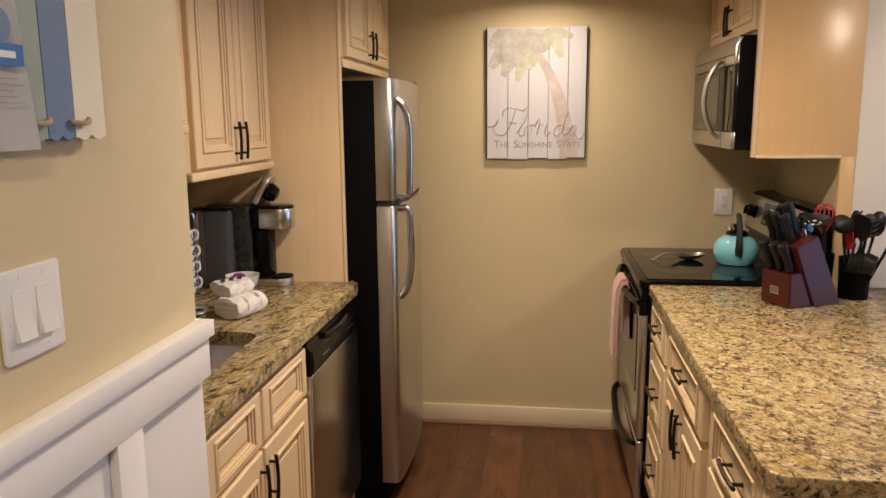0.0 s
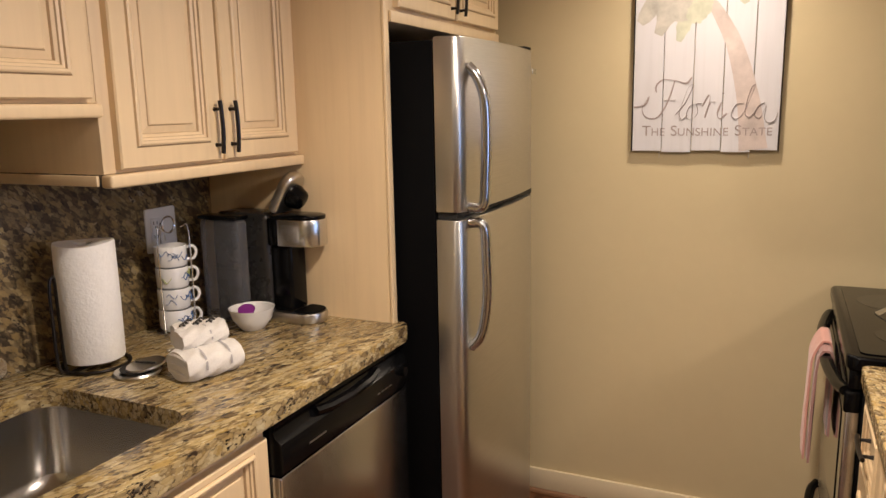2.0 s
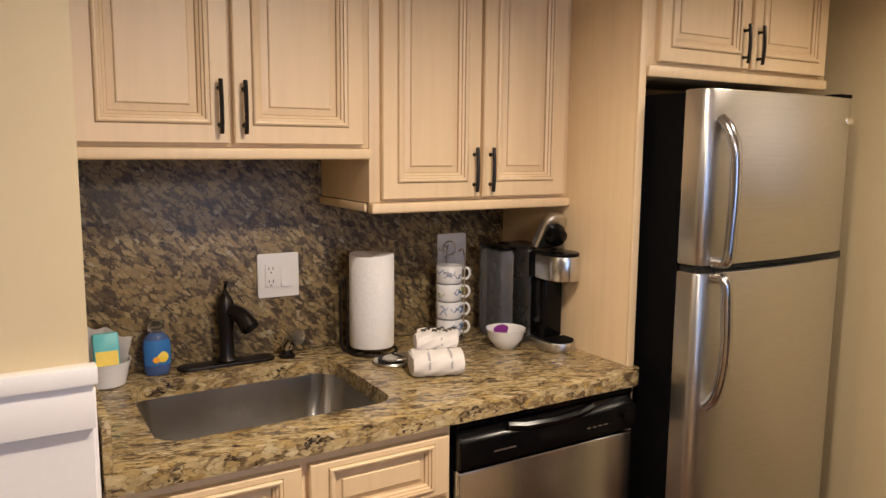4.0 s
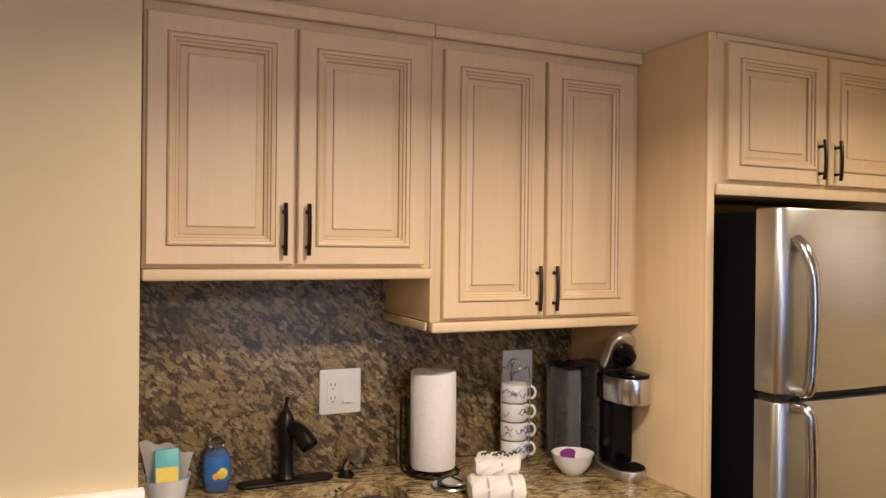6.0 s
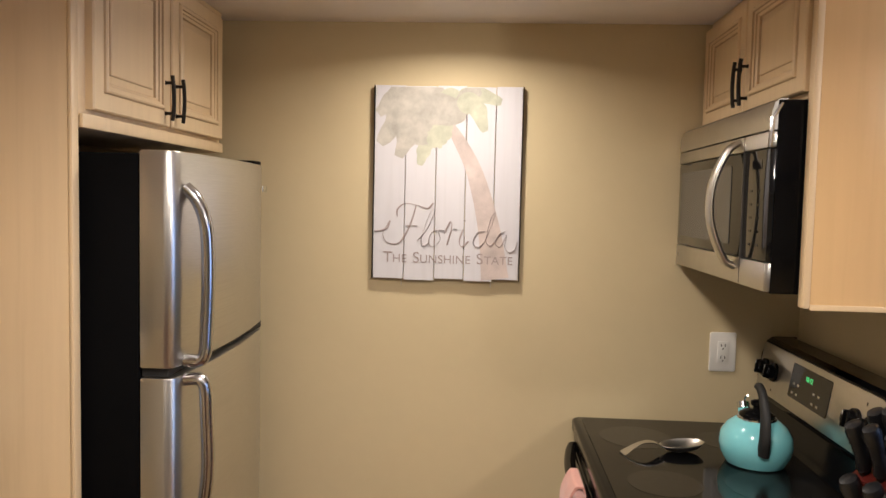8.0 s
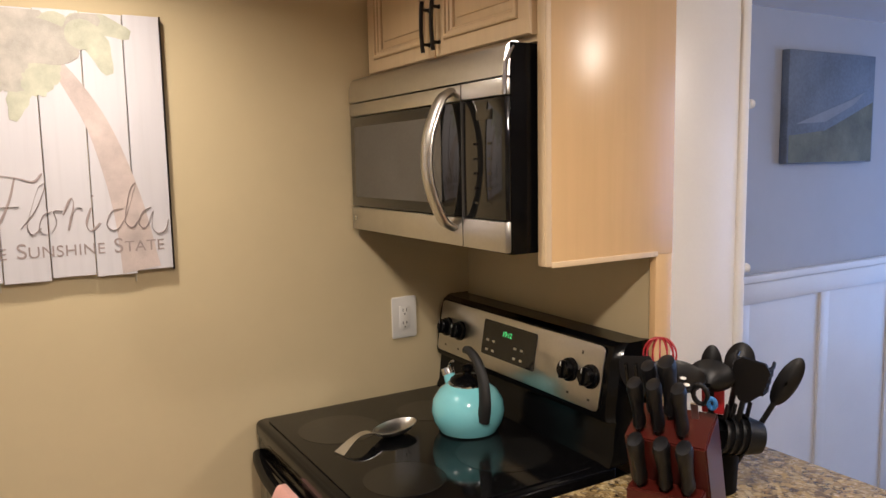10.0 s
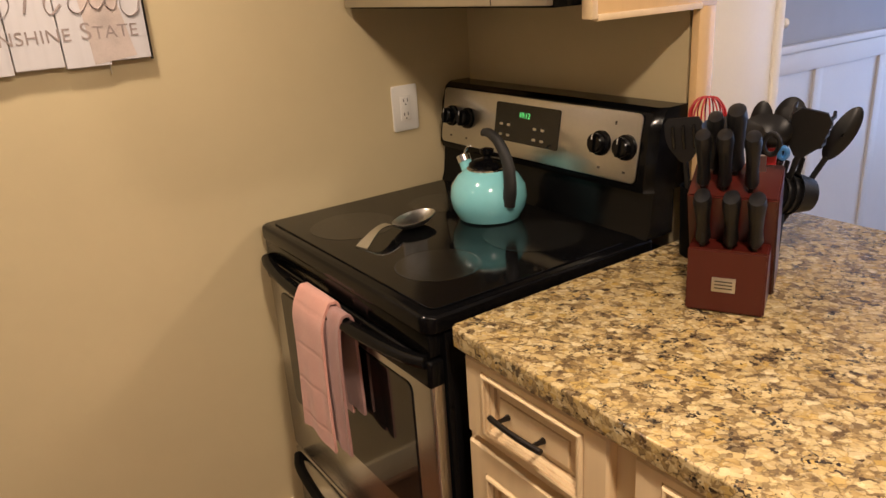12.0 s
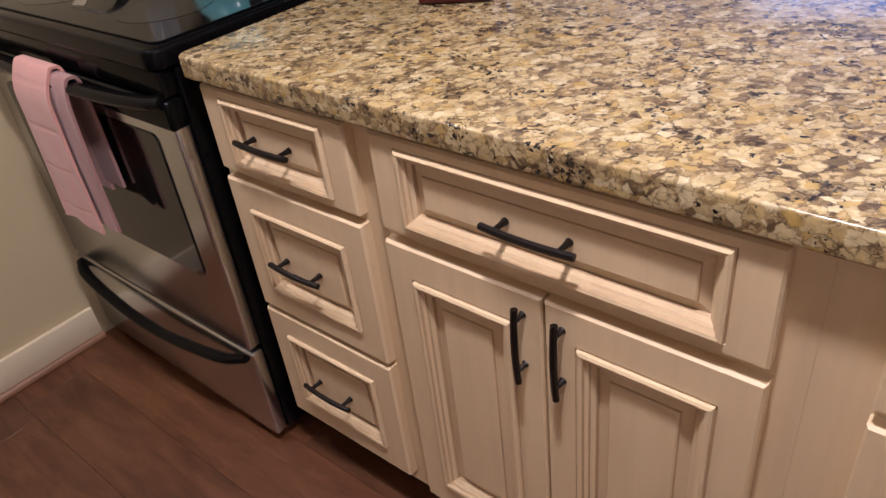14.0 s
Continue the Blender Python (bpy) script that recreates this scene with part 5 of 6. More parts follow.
part("head_top", prism(bmesh.new(), rounded(0.040, -0.054, 0.180, 0.054, [0.005, 0.050, 0.050, 0.005], 10), 0.302, 0.312, 0.004, 2), BLACK, cm)
lid = part("raised_lid", prism(bmesh.new(), rounded(0.0, -0.048, 0.125, 0.048, [0.01, 0.044, 0.044, 0.01], 8), 0.0, 0.030, 0.008, 3), SATIN, cm, "silver lid, raised")
lid.matrix_local = pose(0.055, 0, 0.312, 0, -62, 0)
part("lid_needle_cup", lathe(bmesh.new(), [(0.034, 0.0), (0.036, -0.012), (0.028, -0.036), (0.020, -0.040)], 24, (0.062, 0, 0)), BLACK, lid)
part("tank", B(-0.16, -0.118, 0.004, -0.03, -0.060, 0.300, 0.014, 4), SMOKED, cm, "smoked clear water tank")
part("tank_lid", B(-0.162, -0.120, 0.301, -0.028, -0.058, 0.312, 0.004, 2), BLACK, cm)

# folded towels
tws = thing("folded_towel", pose(-0.665, 2.858, DECK, 0, 0, 8), "rolled white terry towel with grey stripes on the worktop", "towel", group="white towels")


def roll_cloth(w, d, h, turns, seed):
    bm = bmesh.new()
    rn = random.Random(seed)
    loops = []
    n = 36
    for i in range(15):
        u = i / 14
        s = 1 - 0.10 * (abs(2 * u - 1) ** 6)
        loops.append(loop_verts(bm, [((u - 0.5) * w, s * d / 2 * math.copysign(abs(math.cos(a)) ** 0.75, math.cos(a)) + 0.002 * math.sin(7 * a + i),
                                      max(0.0, h / 2 + s * h / 2 * math.copysign(abs(math.sin(a)) ** 0.8, math.sin(a)) + 0.0022 * math.sin(5 * a + 1.3 * i))) for a in [2 * math.pi * k / n for k in range(n)]]))
    skin(bm, loops)
    return bm


tws.matrix_world = pose(-0.606, 2.842, DECK, 0, 0, 72)
part("roll", roll_cloth(0.138, 0.108, 0.068, 2, 1), TOWEL, tws)
for k in (0.018, 0.036, 0.054):
    part("fold_line", tube(bmesh.new(), smooth_path([(-0.0675, -0.035, k), (-0.0695, 0.0, k + 0.004), (-0.0675, 0.036, k)], 4), 0.0035, 6), TOWEL, tws)
for x in (-0.028, 0.032):
    part("stripe", skin(bm := bmesh.new(), [loop_verts(bm, [(x + dx, 0.0552 * math.copysign(abs(math.cos(a)) ** 0.75, math.cos(a)), 0.034 + 0.0355 * math.copysign(abs(math.sin(a)) ** 0.8, math.sin(a))) for a in [math.pi * k / 18 - 0.4 for k in range(22)]]) for dx in (-0.003, 0.003)], closed=False), STRIPE, tws)
tw2 = thing("folded_towel", pose(-0.628, 2.852, DECK + 0.063, 0, 0, 72), "small white washcloth rolled and fanned out on the rolled towel", "towel", group="white towels")
part("roll", roll_cloth(0.112, 0.066, 0.042, 2, 2), TOWEL, tw2)
part("binding", skin(bm := bmesh.new(), [loop_verts(bm, [(dx + 0.012, 0.034 * math.cos(a), 0.021 + 0.0226 * math.sin(a)) for a in [math.pi * k / 16 - 0.3 for k in range(20)]]) for dx in (-0.0022, 0.0022)], closed=False), STRIPE, tw2)
fan = part("fan", roll_cloth(0.114, 0.078, 0.036, 2, 3), TOWEL, tw2)
fan.matrix_local = pose(0.014, 0.028, 0.008, 2, 0, -16)
for k in range(9):
    x, y = -0.040 + 0.010 * k, -0.014 + 0.014 * (k % 3)
    part("embroidered_mark", tube(bmesh.new(), smooth_path([(x - 0.005, y, 0.0375), (x, y + 0.006, 0.0390), (x + 0.006, y - 0.003, 0.0378)], 3), 0.0026, 5), SLOT, fan)

# sink stopper and strainer
st = thing("sink_strainer", pose(-0.756, 2.782, DECK), "grey steel sink strainer lying on the worktop", "sink strainer")
part("rim", lathe(bmesh.new(), [(0.030, 0.002), (0.050, 0.0), (0.053, 0.004), (0.050, 0.008), (0.034, 0.006)], 36, caps=False), SATIN, st)
part("basket", lathe(bmesh.new(), [(0.002, 0.003), (0.030, 0.004), (0.036, 0.010), (0.038, 0.014), (0.034, 0.013), (0.002, 0.007)], 30), RUBBER, st)
st2 = thing("sink_stopper", pose(-0.743, 2.797, DECK + 0.014, 6, -5, 0), "flat grey sink stopper resting on the strainer", "sink stopper")
part("disc", lathe(bmesh.new(), [(0.040, 0.0), (0.044, 0.003), (0.043, 0.007), (0.030, 0.008), (0.002, 0.008)], 32), SATIN, st2)
part("grip", tube(bmesh.new(), [(-0.03, 0, 0.009), (0.03, 0, 0.009)], 0.003, 8), RUBBER, st2)

# soap things behind the sink
sd = thing("sponge_dish", pose(-0.930, 2.060, DECK), "white dish with sponges and an aqua packet", "dish")
part("dish", lathe(bmesh.new(), [(0.040, 0.0), (0.046, 0.004), (0.058, 0.055), (0.062, 0.066), (0.058, 0.065), (0.042, 0.012), (0.002, 0.010)], 32), CHINA, sd)
spg = thing("sponge_packet", pose(-0.884, 2.060, DECK + 0.056, 0, -16, 0), "aqua and yellow wrapped packet standing in the dish", "packet")
part("wrapper", B(-0.016, -0.030, 0.0, 0.004, 0.030, 0.088, 0.005, 2), AQUA, spg)
part("label", B(0.0042, -0.026, 0.006, 0.0052, 0.026, 0.042), YELLOW, spg)
cl = thing("folded_cloth", pose(-0.905, 2.060, DECK + 0.012, 0, 0, 90), "white dish cloth tucked into the dish", "cloth")
bm = bmesh.new()
skin(bm, [[bm.verts.new(((u - 0.5) * (0.070 + 0.060 * v), 0.004 + 0.014 * v + 0.005 * math.sin(u * 9 + v * 4), 0.012 + 0.135 * v - 0.045 * v * u * u + 0.006 * v * math.sin(u * 14))) for u in [i / 14 for i in range(15)]] for v in [i / 8 for i in range(9)]], closed=False)
bmesh.ops.solidify(bm, geom=bm.faces[:], thickness=0.006)
part("cloth", bm, TOWEL, cl)
sb = thing("soap_bottle", pose(-0.965, 2.190, DECK), "clear hand soap bottle with a blue and orange label", "soap bottle")
SOAP = [(0.026, 0.0), (0.030, 0.003), (0.034, 0.020), (0.0365, 0.050), (0.0365, 0.080), (0.032, 0.100), (0.020, 0.112), (0.014, 0.116)]


def oval(prof, deep, a0=0, a1=360, grow=0.0, n=36):
    """A turned shape flattened front to back, or the slice of it between two angles."""
    bm = bmesh.new()
    full = a1 - a0 >= 360
    k = n if full else n + 1
    return skin(bm, [loop_verts(bm, [((r * deep + grow) * math.cos(radians(a0 + (a1 - a0) * i / n)), (r + grow) * math.sin(radians(a0 + (a1 - a0) * i / n)), z) for i in range(k)]) for r, z in prof], closed=full)


part("bottle", oval(SOAP, 0.68), SOAPBLUE, sb)
part("cap", lathe(bmesh.new(), [(0.015, 0.115), (0.022, 0.120), (0.021, 0.138), (0.012, 0.145), (0.003, 0.146)], 20), GLASSWARE, sb)
lb = part("label", oval([(0.0355, 0.030), (0.0365, 0.050), (0.0365, 0.080), (0.033, 0.097)], 0.68, -62, 62, 0.0008, 16), BLUEPLASTIC, sb, "blue label")
part("label_fruit", lathe(bmesh.new(), [(0.001, 0.0012), (0.013, 0.0008), (0.015, 0.0)], 18), YELLOW, lb).matrix_local = pose(0.0250, 0.010, 0.052, 0, 88, 0)
part("label_fruit", lathe(bmesh.new(), [(0.001, 0.0012), (0.008, 0.0008), (0.009, 0.0)], 16), ORANGE, lb).matrix_local = pose(0.0256, -0.006, 0.045, 0, 88, 0)

# ---------------------------------------------------------------- things on the range and peninsula
COOK, TOP = 0.9378, 0.925
ke = thing("tea_kettle", pose(1.155, 3.875, COOK, 0, 0, -66), "turquoise enamel kettle with a black arched handle", "kettle")
part("body", lathe(bmesh.new(), [(0.066, 0.0), (0.074, 0.004), (0.088, 0.030), (0.0925, 0.055), (0.088, 0.082), (0.072, 0.106), (0.052, 0.120), (0.046, 0.122)], 48), TEAL, ke)
part("collar", lathe(bmesh.new(), [(0.049, 0.119), (0.049, 0.125), (0.044, 0.128)], 36), CHROME, ke)
part("lid", lathe(bmesh.new(), [(0.045, 0.125), (0.044, 0.133), (0.034, 0.140), (0.018, 0.143), (0.011, 0.145), (0.010, 0.152), (0.017, 0.157), (0.017, 0.166), (0.008, 0.170)], 32), BLACK, ke)
part("spout", tube(bmesh.new(), [(-0.055, 0.018, 0.092), (-0.075, 0.025, 0.128)], lambda t: 0.019 - 0.004 * t, 16), TEAL, ke)
part("whistle", tube(bmesh.new(), [(-0.074, 0.0245, 0.126), (-0.080, 0.0265, 0.138), (-0.081, 0.027, 0.140)], 0.0165, 16), CHROME, ke)
part("whistle_lever", tube(bmesh.new(), smooth_path([(-0.078, 0.026, 0.140), (-0.066, 0.022, 0.160), (-0.055, 0.018, 0.166)], 4), 0.003, 8), CHROME, ke)
part("handle", tube(bmesh.new(), smooth_path([(0.074, -0.046, 0.050), (0.084, -0.052, 0.095), (0.076, -0.046, 0.150), (0.048, -0.029, 0.190), (0.012, -0.006, 0.206), (-0.012, 0.008, 0.204)], 7), lambda t: 0.0175 - 0.008 * t, 14, 0.75), RUBBER, ke, "black arched handle")
part("handle_bracket", B(0.052, -0.046, 0.085, 0.074, -0.030, 0.100, 0.003), CHROME, ke)

sr = thing("spoon_rest", pose(0.917, 3.928, COOK, 0, 0, 14), "stainless spoon rest on the cooktop", "spoon rest")
bm = bmesh.new()
loops = []
for i in range(13):
    u = i / 12
    x = -0.106 + 0.116 * u
    wd = 0.018 - 0.008 * math.sin(u * math.pi) ** 1.5
    z = 0.0005 + 0.030 * math.sin(u * math.pi * 0.80) ** 1.1
    loops.append(loop_verts(bm, [(x, -wd, z), (x, wd, z), (x, wd, z + 0.0022), (x, -wd, z + 0.0022)]))
skin(bm, loops)
part("handle", bm, STEELV, sr, "arched strap handle")
bm = bmesh.new()
loops = []
for r, z in ((0.05, 0.0005), (0.35, 0.001), (0.7, 0.006), (0.92, 0.015), (1.0, 0.0205), (0.97, 0.0215), (0.88, 0.0165), (0.66, 0.0085), (0.35, 0.0035), (0.05, 0.003)):
    loops.append(loop_verts(bm, [(0.068 + 0.064 * r * math.cos(a), 0.038 * r * math.sin(a), z + 0.05 * r * 0.064 * math.cos(a) + 0.003 * r) for a in [2 * math.pi * k / 36 for k in range(36)]]))
skin(bm, loops)
part("bowl", bm, SATIN, sr)

# knife block; local -y is the face with the label
KB = pose(1.119, 3.197, TOP, 0, 0, -62)
kb = thing("knife_block", KB, "cherry-stained knife block full of black-handled knives", "knife block")


def wedge(side, w, bev):
    bm = bmesh.new()
    skin(bm, [loop_verts(bm, [(x, y, z) for y, z in side]) for x in (-w, w)])
    bmesh.ops.bevel(bm, geom=bm.edges[:], offset=bev, segments=2, affect="EDGES")
    return bm


part("front_step", wedge([(0.0, 0.002), (0.098, 0.002), (0.046, 0.118), (0.0, 0.114)], 0.063, 0.003), CHERRY, kb)
part("slanted_block", wedge([(0.1005, 0.002), (0.216, 0.002), (0.098, 0.240), (0.006, 0.204)], 0.070, 0.003), CHERRY, kb)
part("label_plate", B(-0.022, -0.0015, 0.040, 0.016, -0.0004, 0.066, 0.0003), SATIN, kb, "small silver label")
for i in range(3):
    part("label_bar", B(-0.017, -0.0022, 0.046 + 0.006 * i, 0.011, -0.0016, 0.0482 + 0.006 * i), SLOT, kb)


def knife(x, y, z, tilt, ln, wd, yaw=0.0):
    k = thing("knife", KB @ pose(x, y, z, tilt, yaw, 0), "kitchen knife with a black riveted handle in the block", "knife", group="block knives")
    bm = bmesh.new()
    loops = []
    for u, s, off in ((0, 0.75, 0.0), (0.06, 0.95, 0.0), (0.3, 0.80, 0.001), (0.6, 0.92, 0.0), (0.85, 1.12, -0.002), (0.97, 0.95, -0.003), (1.0, 0.5, -0.003)):
        loops.append(loop_verts(bm, [(wd * 0.40 * s * math.cos(a), off + wd * 0.60 * s * math.sin(a), 0.006 + ln * u) for a in [2 * math.pi * q / 12 for q in range(12)]]))
    skin(bm, loops)
    part("handle", bm, NYLON, k)
    part("bolster", B(-wd * 0.12, -wd * 0.40, -0.018, wd * 0.12, wd * 0.40, 0.007, 0.001), BRONZE, k)


for x in (-0.042, 0.002, 0.040):
    knife(x, 0.020, 0.120, 23, 0.100, 0.033)
for x, y, ln, wd in ((-0.048, 0.030, 0.098, 0.030), (-0.015, 0.030, 0.100, 0.030), (0.026, 0.030, 0.098, 0.030), (-0.036, 0.072, 0.104, 0.030), (-0.004, 0.074, 0.116, 0.036)):
    knife(x, y, 0.207 + 0.38 * (y - 0.006), 22, ln, wd)
sc = thing("kitchen_scissors", KB @ pose(0.036, 0.076, 0.234, 22, 0, 0), "kitchen scissors with black and blue grips in the block", "scissors")
part("blade", B(-0.006, -0.002, -0.01, 0.006, 0.002, 0.03), SATIN, sc)
part("grip", tube(bmesh.new(), [(0.012 + 0.012 * math.cos(a), 0, 0.052 + 0.020 * math.sin(a)) for a in [i * math.pi / 10 for i in range(21)]], 0.0045, 8), NYLON, sc)
part("grip", tube(bmesh.new(), [(0.030 + 0.006 * math.cos(a), 0, 0.036 + 0.010 * math.sin(a)) for a in [i * math.pi / 10 for i in range(21)]], 0.0045, 8), BLUEPLASTIC, sc)

# utensil crocks


def crock(x, y, r, h, label):
    c = thing("utensil_crock", pose(x, y, TOP), label, "utensil holder", group="utensil crocks")
    part("pot", lathe(bmesh.new(), [(r * 0.86, 0.0), (r * 0.9, 0.003), (r, h - 0.004), (r * 1.02, h), (r * 0.95, h), (r * 0.86, 0.012), (0.002, 0.010)], 36), BLACKMATT, c)
    return c


def shaft(x, y, z, dx, dy, dz, name, label, parts):
    """A kitchen tool that leans out of a crock; its frame points along the shaft."""
    d = Vector((dx, dy, dz))
    up = d.normalized()
    face = Vector((-0.86, -0.50, 0.1))
    face = (face - up * face.dot(up)).normalized()
    q = Matrix((face.cross(up), face, up)).transposed().to_4x4()
    u = thing(name, Matrix.Translation((x, y, z)) @ q, label, "utensil", group="kitchen tools")
    part("shaft", tube(bmesh.new(), [(0, 0, 0), (0, 0, d.length)], 0.0055, 8, 0.7), NYLON, u)
    for nm, bm, mat in parts(d.length):
        part(nm, bm, mat, u)
    return u


def paddle(w, h, slots=0, curve=0.15):
    def make(L):
        bm = bmesh.new()
        loops = []
        for i in range(9):
            t = i / 8
            ww = w * (0.25 + 0.75 * math.sin(min(1, t * 1.5) * math.pi / 2)) * (1 if t < 0.9 else 0.82)
            loops.append(loop_verts(bm, [(-ww / 2, -curve * t * t * h, L + h * t), (ww / 2, -curve * t * t * h, L + h * t), (ww / 2, -curve * t * t * h + 0.003, L + h * t), (-ww / 2, -curve * t * t * h + 0.003, L + h * t)]))
        skin(bm, loops)
        out = [("blade", bm, NYLON)]
        for s in range(slots):
            xx = (s - (slots - 1) / 2) * w / (slots + 0.6)
            out.append(("slot", B(xx - 0.003, -curve * h * 0.5 - 0.004, L + h * 0.32, xx + 0.003, 0.004, L + h * 0.85, 0.001), BURNER))
        return out
    return make


def scoop(rx, ry, deep):
    def make(L):
        bm = bmesh.new()
        loops = []
        for k in (1.0, 0.94, 0.8, 0.55, 0.1):
            loops.append(loop_verts(bm, [(rx * k * math.cos(a), deep * (1 - k * k) - 0.004, L + ry * 0.9 + ry * k * math.sin(a)) for a in [2 * math.pi * q / 28 for q in range(28)]]))
        bot = [loop_verts(bm, [(rx * k * math.cos(a), deep * (1 - k * k) + 0.001, L + ry * 0.9 + ry * k * math.sin(a)) for a in [2 * math.pi * q / 28 for q in range(28)]]) for k in (0.1, 0.55, 0.8, 1.0)]
        skin(bm, loops + bot)
        return [("bowl", bm, NYLON)]
    return make


def fork(L):
    out = []
    bm = bmesh.new()
    skin(bm, [loop_verts(bm, [(-w, -0.004, L + z), (w, -0.004, L + z), (w, 0.002, L + z), (-w, 0.002, L + z)]) for w, z in ((0.008, 0), (0.030, 0.03), (0.034, 0.08), (0.022, 0.095))])
    out.append(("head", bm, NYLON))
    for s in (-1, 1):
        for i in range(4):
            z = L + 0.028 + 0.018 * i
            out.append(("tine", tube(bmesh.new(), [(s * 0.028, -0.002, z), (s * 0.034, -0.016, z + 0.002), (s * 0.033, -0.030, z + 0.006)], lambda t: 0.005 - 0.002 * t, 6), NYLON))
    return out


def whisk(L):
    out = []
    for i in range(7):
        a = i * math.pi / 7
        c, s = math.cos(a), math.sin(a)
        pts = smooth_path([(0.004 * c, 0.004 * s, L), (0.022 * c, 0.022 * s, L + 0.03), (0.034 * c, 0.034 * s, L + 0.07), (0.02 * c, 0.02 * s, L + 0.098), (0, 0, L + 0.103), (-0.02 * c, -0.02 * s, L + 0.098), (-0.034 * c, -0.034 * s, L + 0.07), (-0.022 * c, -0.022 * s, L + 0.03), (-0.004 * c, -0.004 * s, L)], 4)
        out.append(("wire", tube(bmesh.new(), pts, 0.0017, 6), REDPLASTIC))
    return out


def skimmer(r):
    """A shallow round bowl with holes, set square to its shaft."""
    def make(L):
        bm = lathe(bmesh.new(), [(0.001, -0.016), (r * 0.5, -0.013), (r * 0.9, 0.0), (r, 0.006), (r * 1.03, 0.004), (r * 0.92, -0.004), (r * 0.5, -0.017), (0.001, -0.020)], 36, (0.0, r * 0.95, L))
        out = [("bowl", bm, NYLON)]
        for i in range(7):
            a, q = i * math.pi / 3, (0.0 if i == 6 else r * 0.42)
            out.append(("hole", lathe(bmesh.new(), [(0.001, -0.0125), (0.006, -0.0121)], 12, (q * math.cos(a), r * 0.95 + q * math.sin(a), L + (0.002 if q else -0.002))), PLASTIC))
        return out
    return make


CA, CB = (1.325, 3.398), (1.418, 3.335)
crock(*CA, 0.045, 0.145, "black round crock behind the knife block")
crock(*CB, 0.052, 0.142, "dark grey round crock full of black nylon tools")
zb = TOP + 0.012


def to(base, head, back, *rest):
    """A tool that runs from a crock's floor to its head; back: how far the head reaches past the shaft."""
    b, h = Vector((*base, zb)), Vector(head)
    d = (h - b) * (1 - back / (h - b).length)
    shaft(*b, *d, *rest)


to((CA[0] - 0.004, CA[1] - 0.004), (1.328, 3.402, 1.196), 0.055, "whisk", "red wire whisk in the crock", whisk)
to((CA[0] - 0.012, CA[1] + 0.010), (1.270, 3.410, 1.175), 0.05, "spatula", "black nylon spatula in the crock", paddle(0.070, 0.085, 3))
to((CA[0] + 0.012, CA[1] - 0.010), (1.300, 3.318, 1.212), 0.0, "skimmer", "black nylon skimmer with holes in the crock", skimmer(0.054))
to((CB[0] - 0.020, CB[1] - 0.006), (1.352, 3.290, 1.178), 0.02, "ladle", "dark grey nylon ladle in the crock", scoop(0.043, 0.034, 0.036))
to((CB[0] - 0.006, CB[1] + 0.012), (1.408, 3.338, 1.186), 0.05, "spoon", "slim black nylon spoon in the crock", scoop(0.022, 0.050, 0.012))
to((CB[0] - 0.014, CB[1] - 0.012), (1.375, 3.305, 1.150), 0.045, "red_spatula", "red silicone spatula in the crock", lambda L: [("blade", B(-0.022, -0.004, L - 0.005, 0.022, 0.004, L + 0.075, 0.004, 2), REDPLASTIC)])
to((CB[0] + 0.004, CB[1] - 0.016), (1.392, 3.236, 1.185), 0.05, "spaghetti_server", "black toothed pasta server in the crock", fork)
to((CB[0] + 0.020, CB[1] - 0.012), (1.490, 3.222, 1.168), 0.05, "spoon", "long black nylon spoon leaning out of the crock", scoop(0.021, 0.056, 0.012))
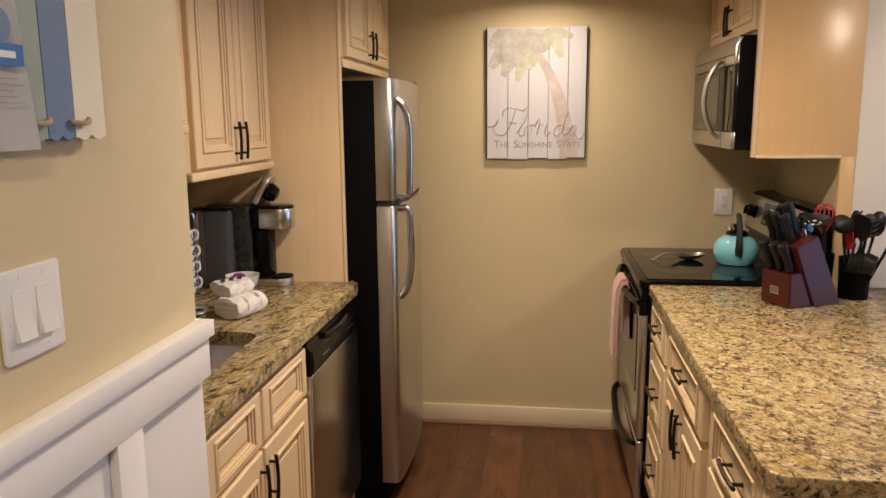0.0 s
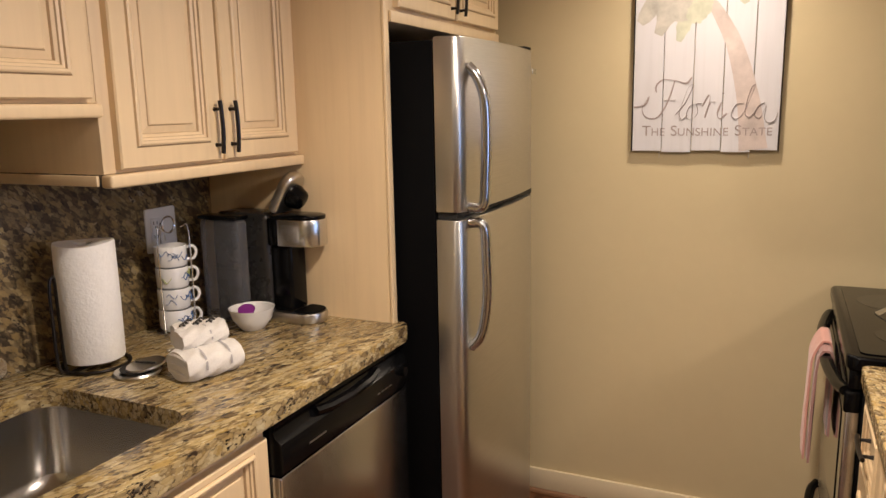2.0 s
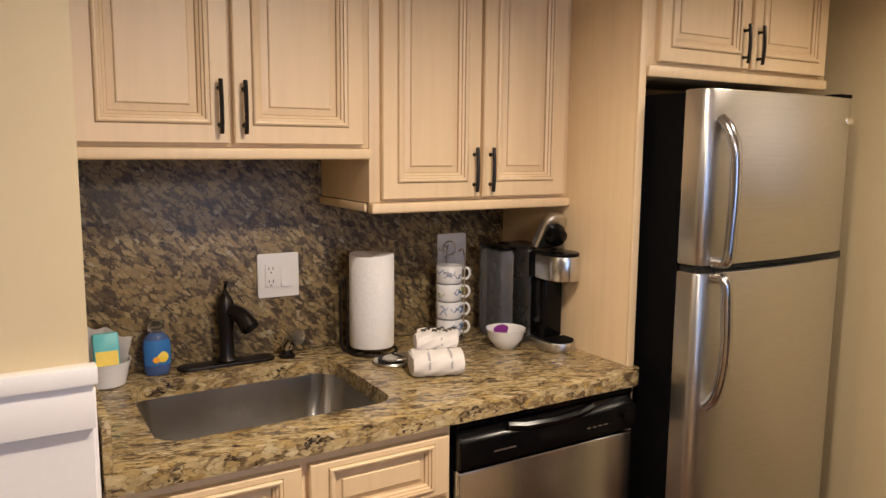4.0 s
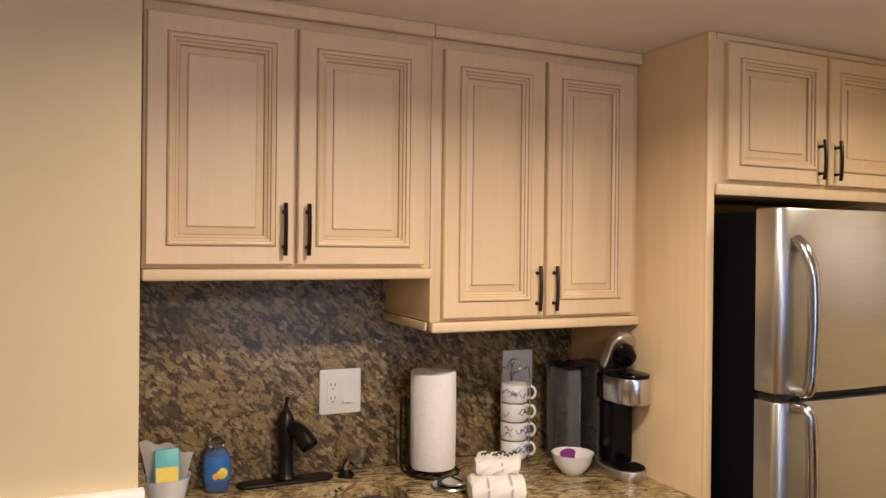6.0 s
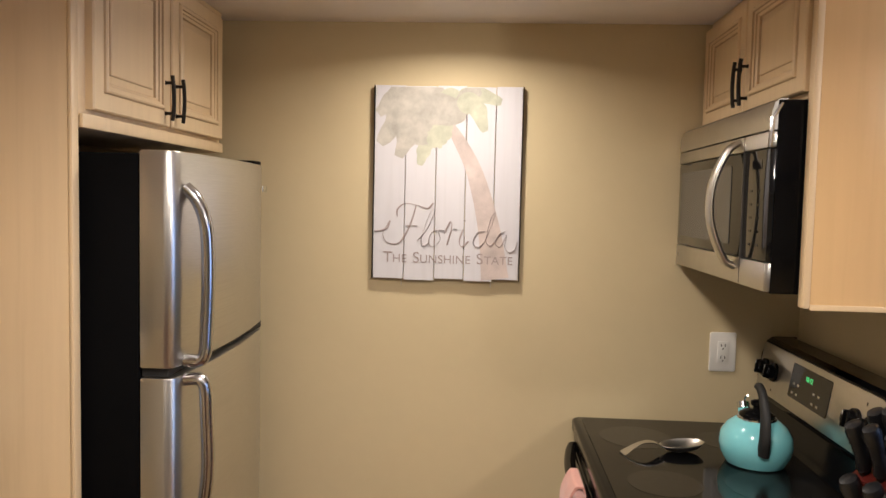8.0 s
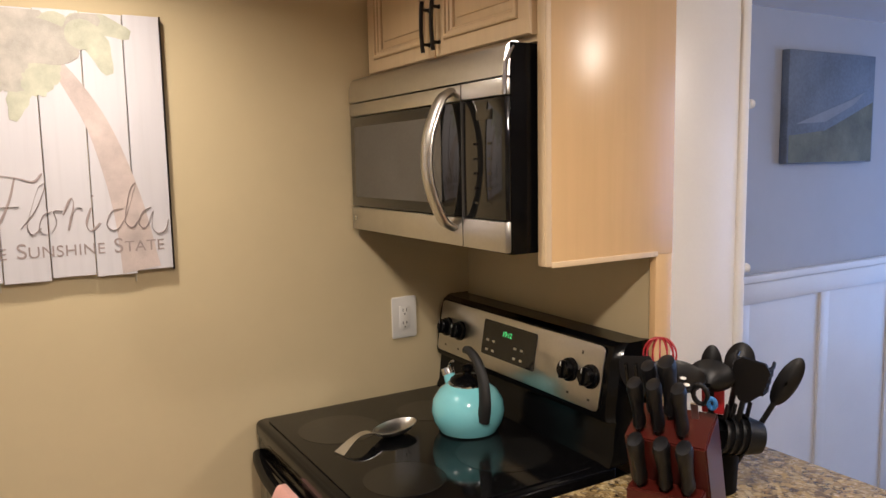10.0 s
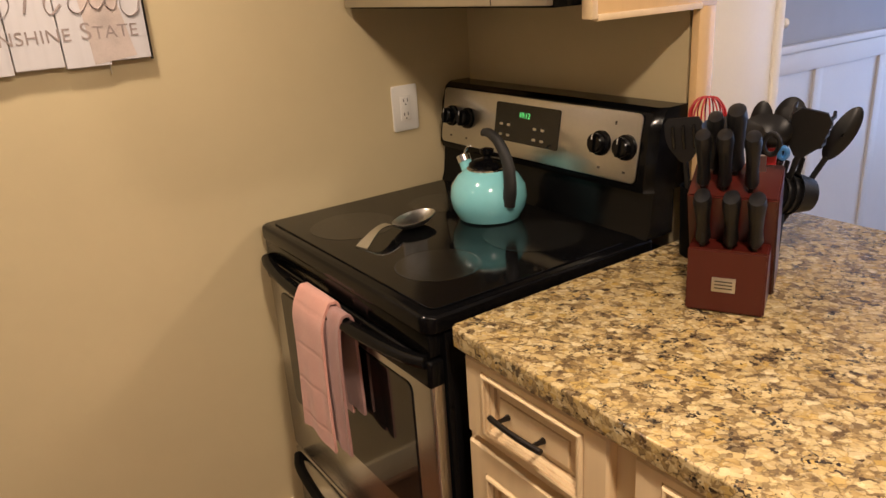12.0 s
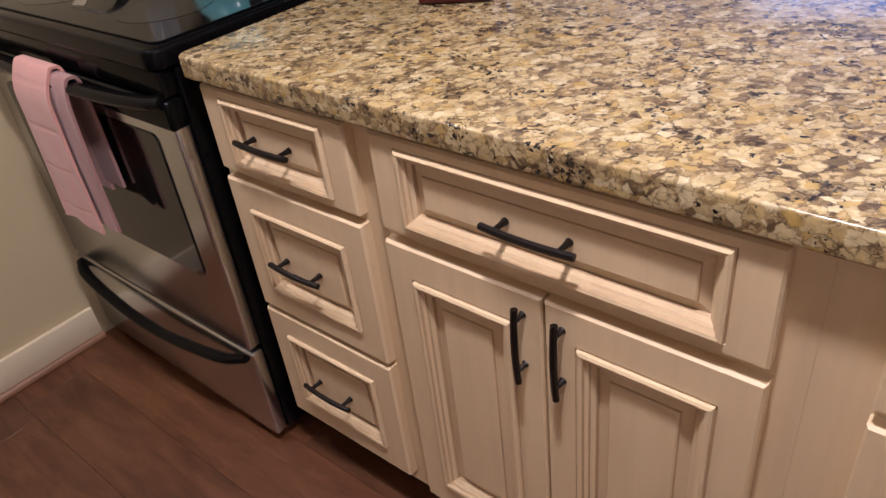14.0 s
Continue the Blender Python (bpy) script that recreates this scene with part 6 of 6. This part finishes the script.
to((CB[0] + 0.016, CB[1] + 0.008), (1.470, 3.318, 1.188), 0.04, "slotted_spoon", "black slotted nylon spoon in the crock", scoop(0.030, 0.044, 0.014))
to((CB[0] + 0.004, CB[1] - 0.002), (1.432, 3.290, 1.190), 0.04, "spoon", "wide grey-black nylon spoon in the crock", scoop(0.029, 0.040, 0.014))
for i in range(4):
    mc = thing("measuring_cup", pose(CB[0] + 0.030 - 0.013 * i, CB[1] - 0.082 + 0.007 * i, TOP + 0.128, 78, 0, 242), "black nested measuring cup hooked on the crock", "measuring cup", group="measuring cups")
    r = 0.040 - 0.0015 * i
    part("cup", lathe(bmesh.new(), [(r * 0.8, -0.002), (r, 0.034), (r * 1.06, 0.036), (r * 0.94, 0.035), (r * 0.74, 0.003), (0.001, 0.002)], 28), NYLON, mc)
    part("handle", B(-0.006, r * 0.95, 0.030, 0.006, r + 0.030, 0.035, 0.002), NYLON, mc)

# ---------------------------------------------------------------- floor planks
rnd = random.Random(21)
PLANK_W = 0.165
shared, starts = {}, []
for i in range(9):
    x0 = -0.40 + PLANK_W * i
    y = 0.3 - rnd.random() * 0.9
    starts.append(y)
    while y < BACK - 0.05:
        ln = (0.9, 1.2, 1.5)[rnd.randrange(3)]
        y1 = min(y + ln, BACK - 0.002)
        key = round(y1 - y, 3)
        if key not in shared:
            shared[key] = finish(B(0.0003, 0.0003, -0.010, PLANK_W - 0.0003, key - 0.0003, 0.0, 0.0004, 1), "plank", FLOORWOOD, smooth=False)
        ob = new("plank", shared[key])
        ob.location = (x0, y, 0.0)
        ob.parent = floor
        y = y1
rest = bmesh.new()
for i in range(int((ROOM_E + 0.40) / PLANK_W) + 1):
    x0 = -0.40 + PLANK_W * i
    y, end = ROOM_S, starts[i] if i < len(starts) else 4.2
    while y < end - 0.001:
        y1 = min(y + (0.9, 1.2, 1.5)[rnd.randrange(3)], end)
        box(rest, max(x0, -0.305) + 0.0003, y + 0.0003, -0.010, min(x0 + PLANK_W, ROOM_E) - 0.0003, y1 - 0.0003, 0.0)
        y = y1
tagged(part("planks_beyond", rest, FARWOOD, floor), kind="stuff")
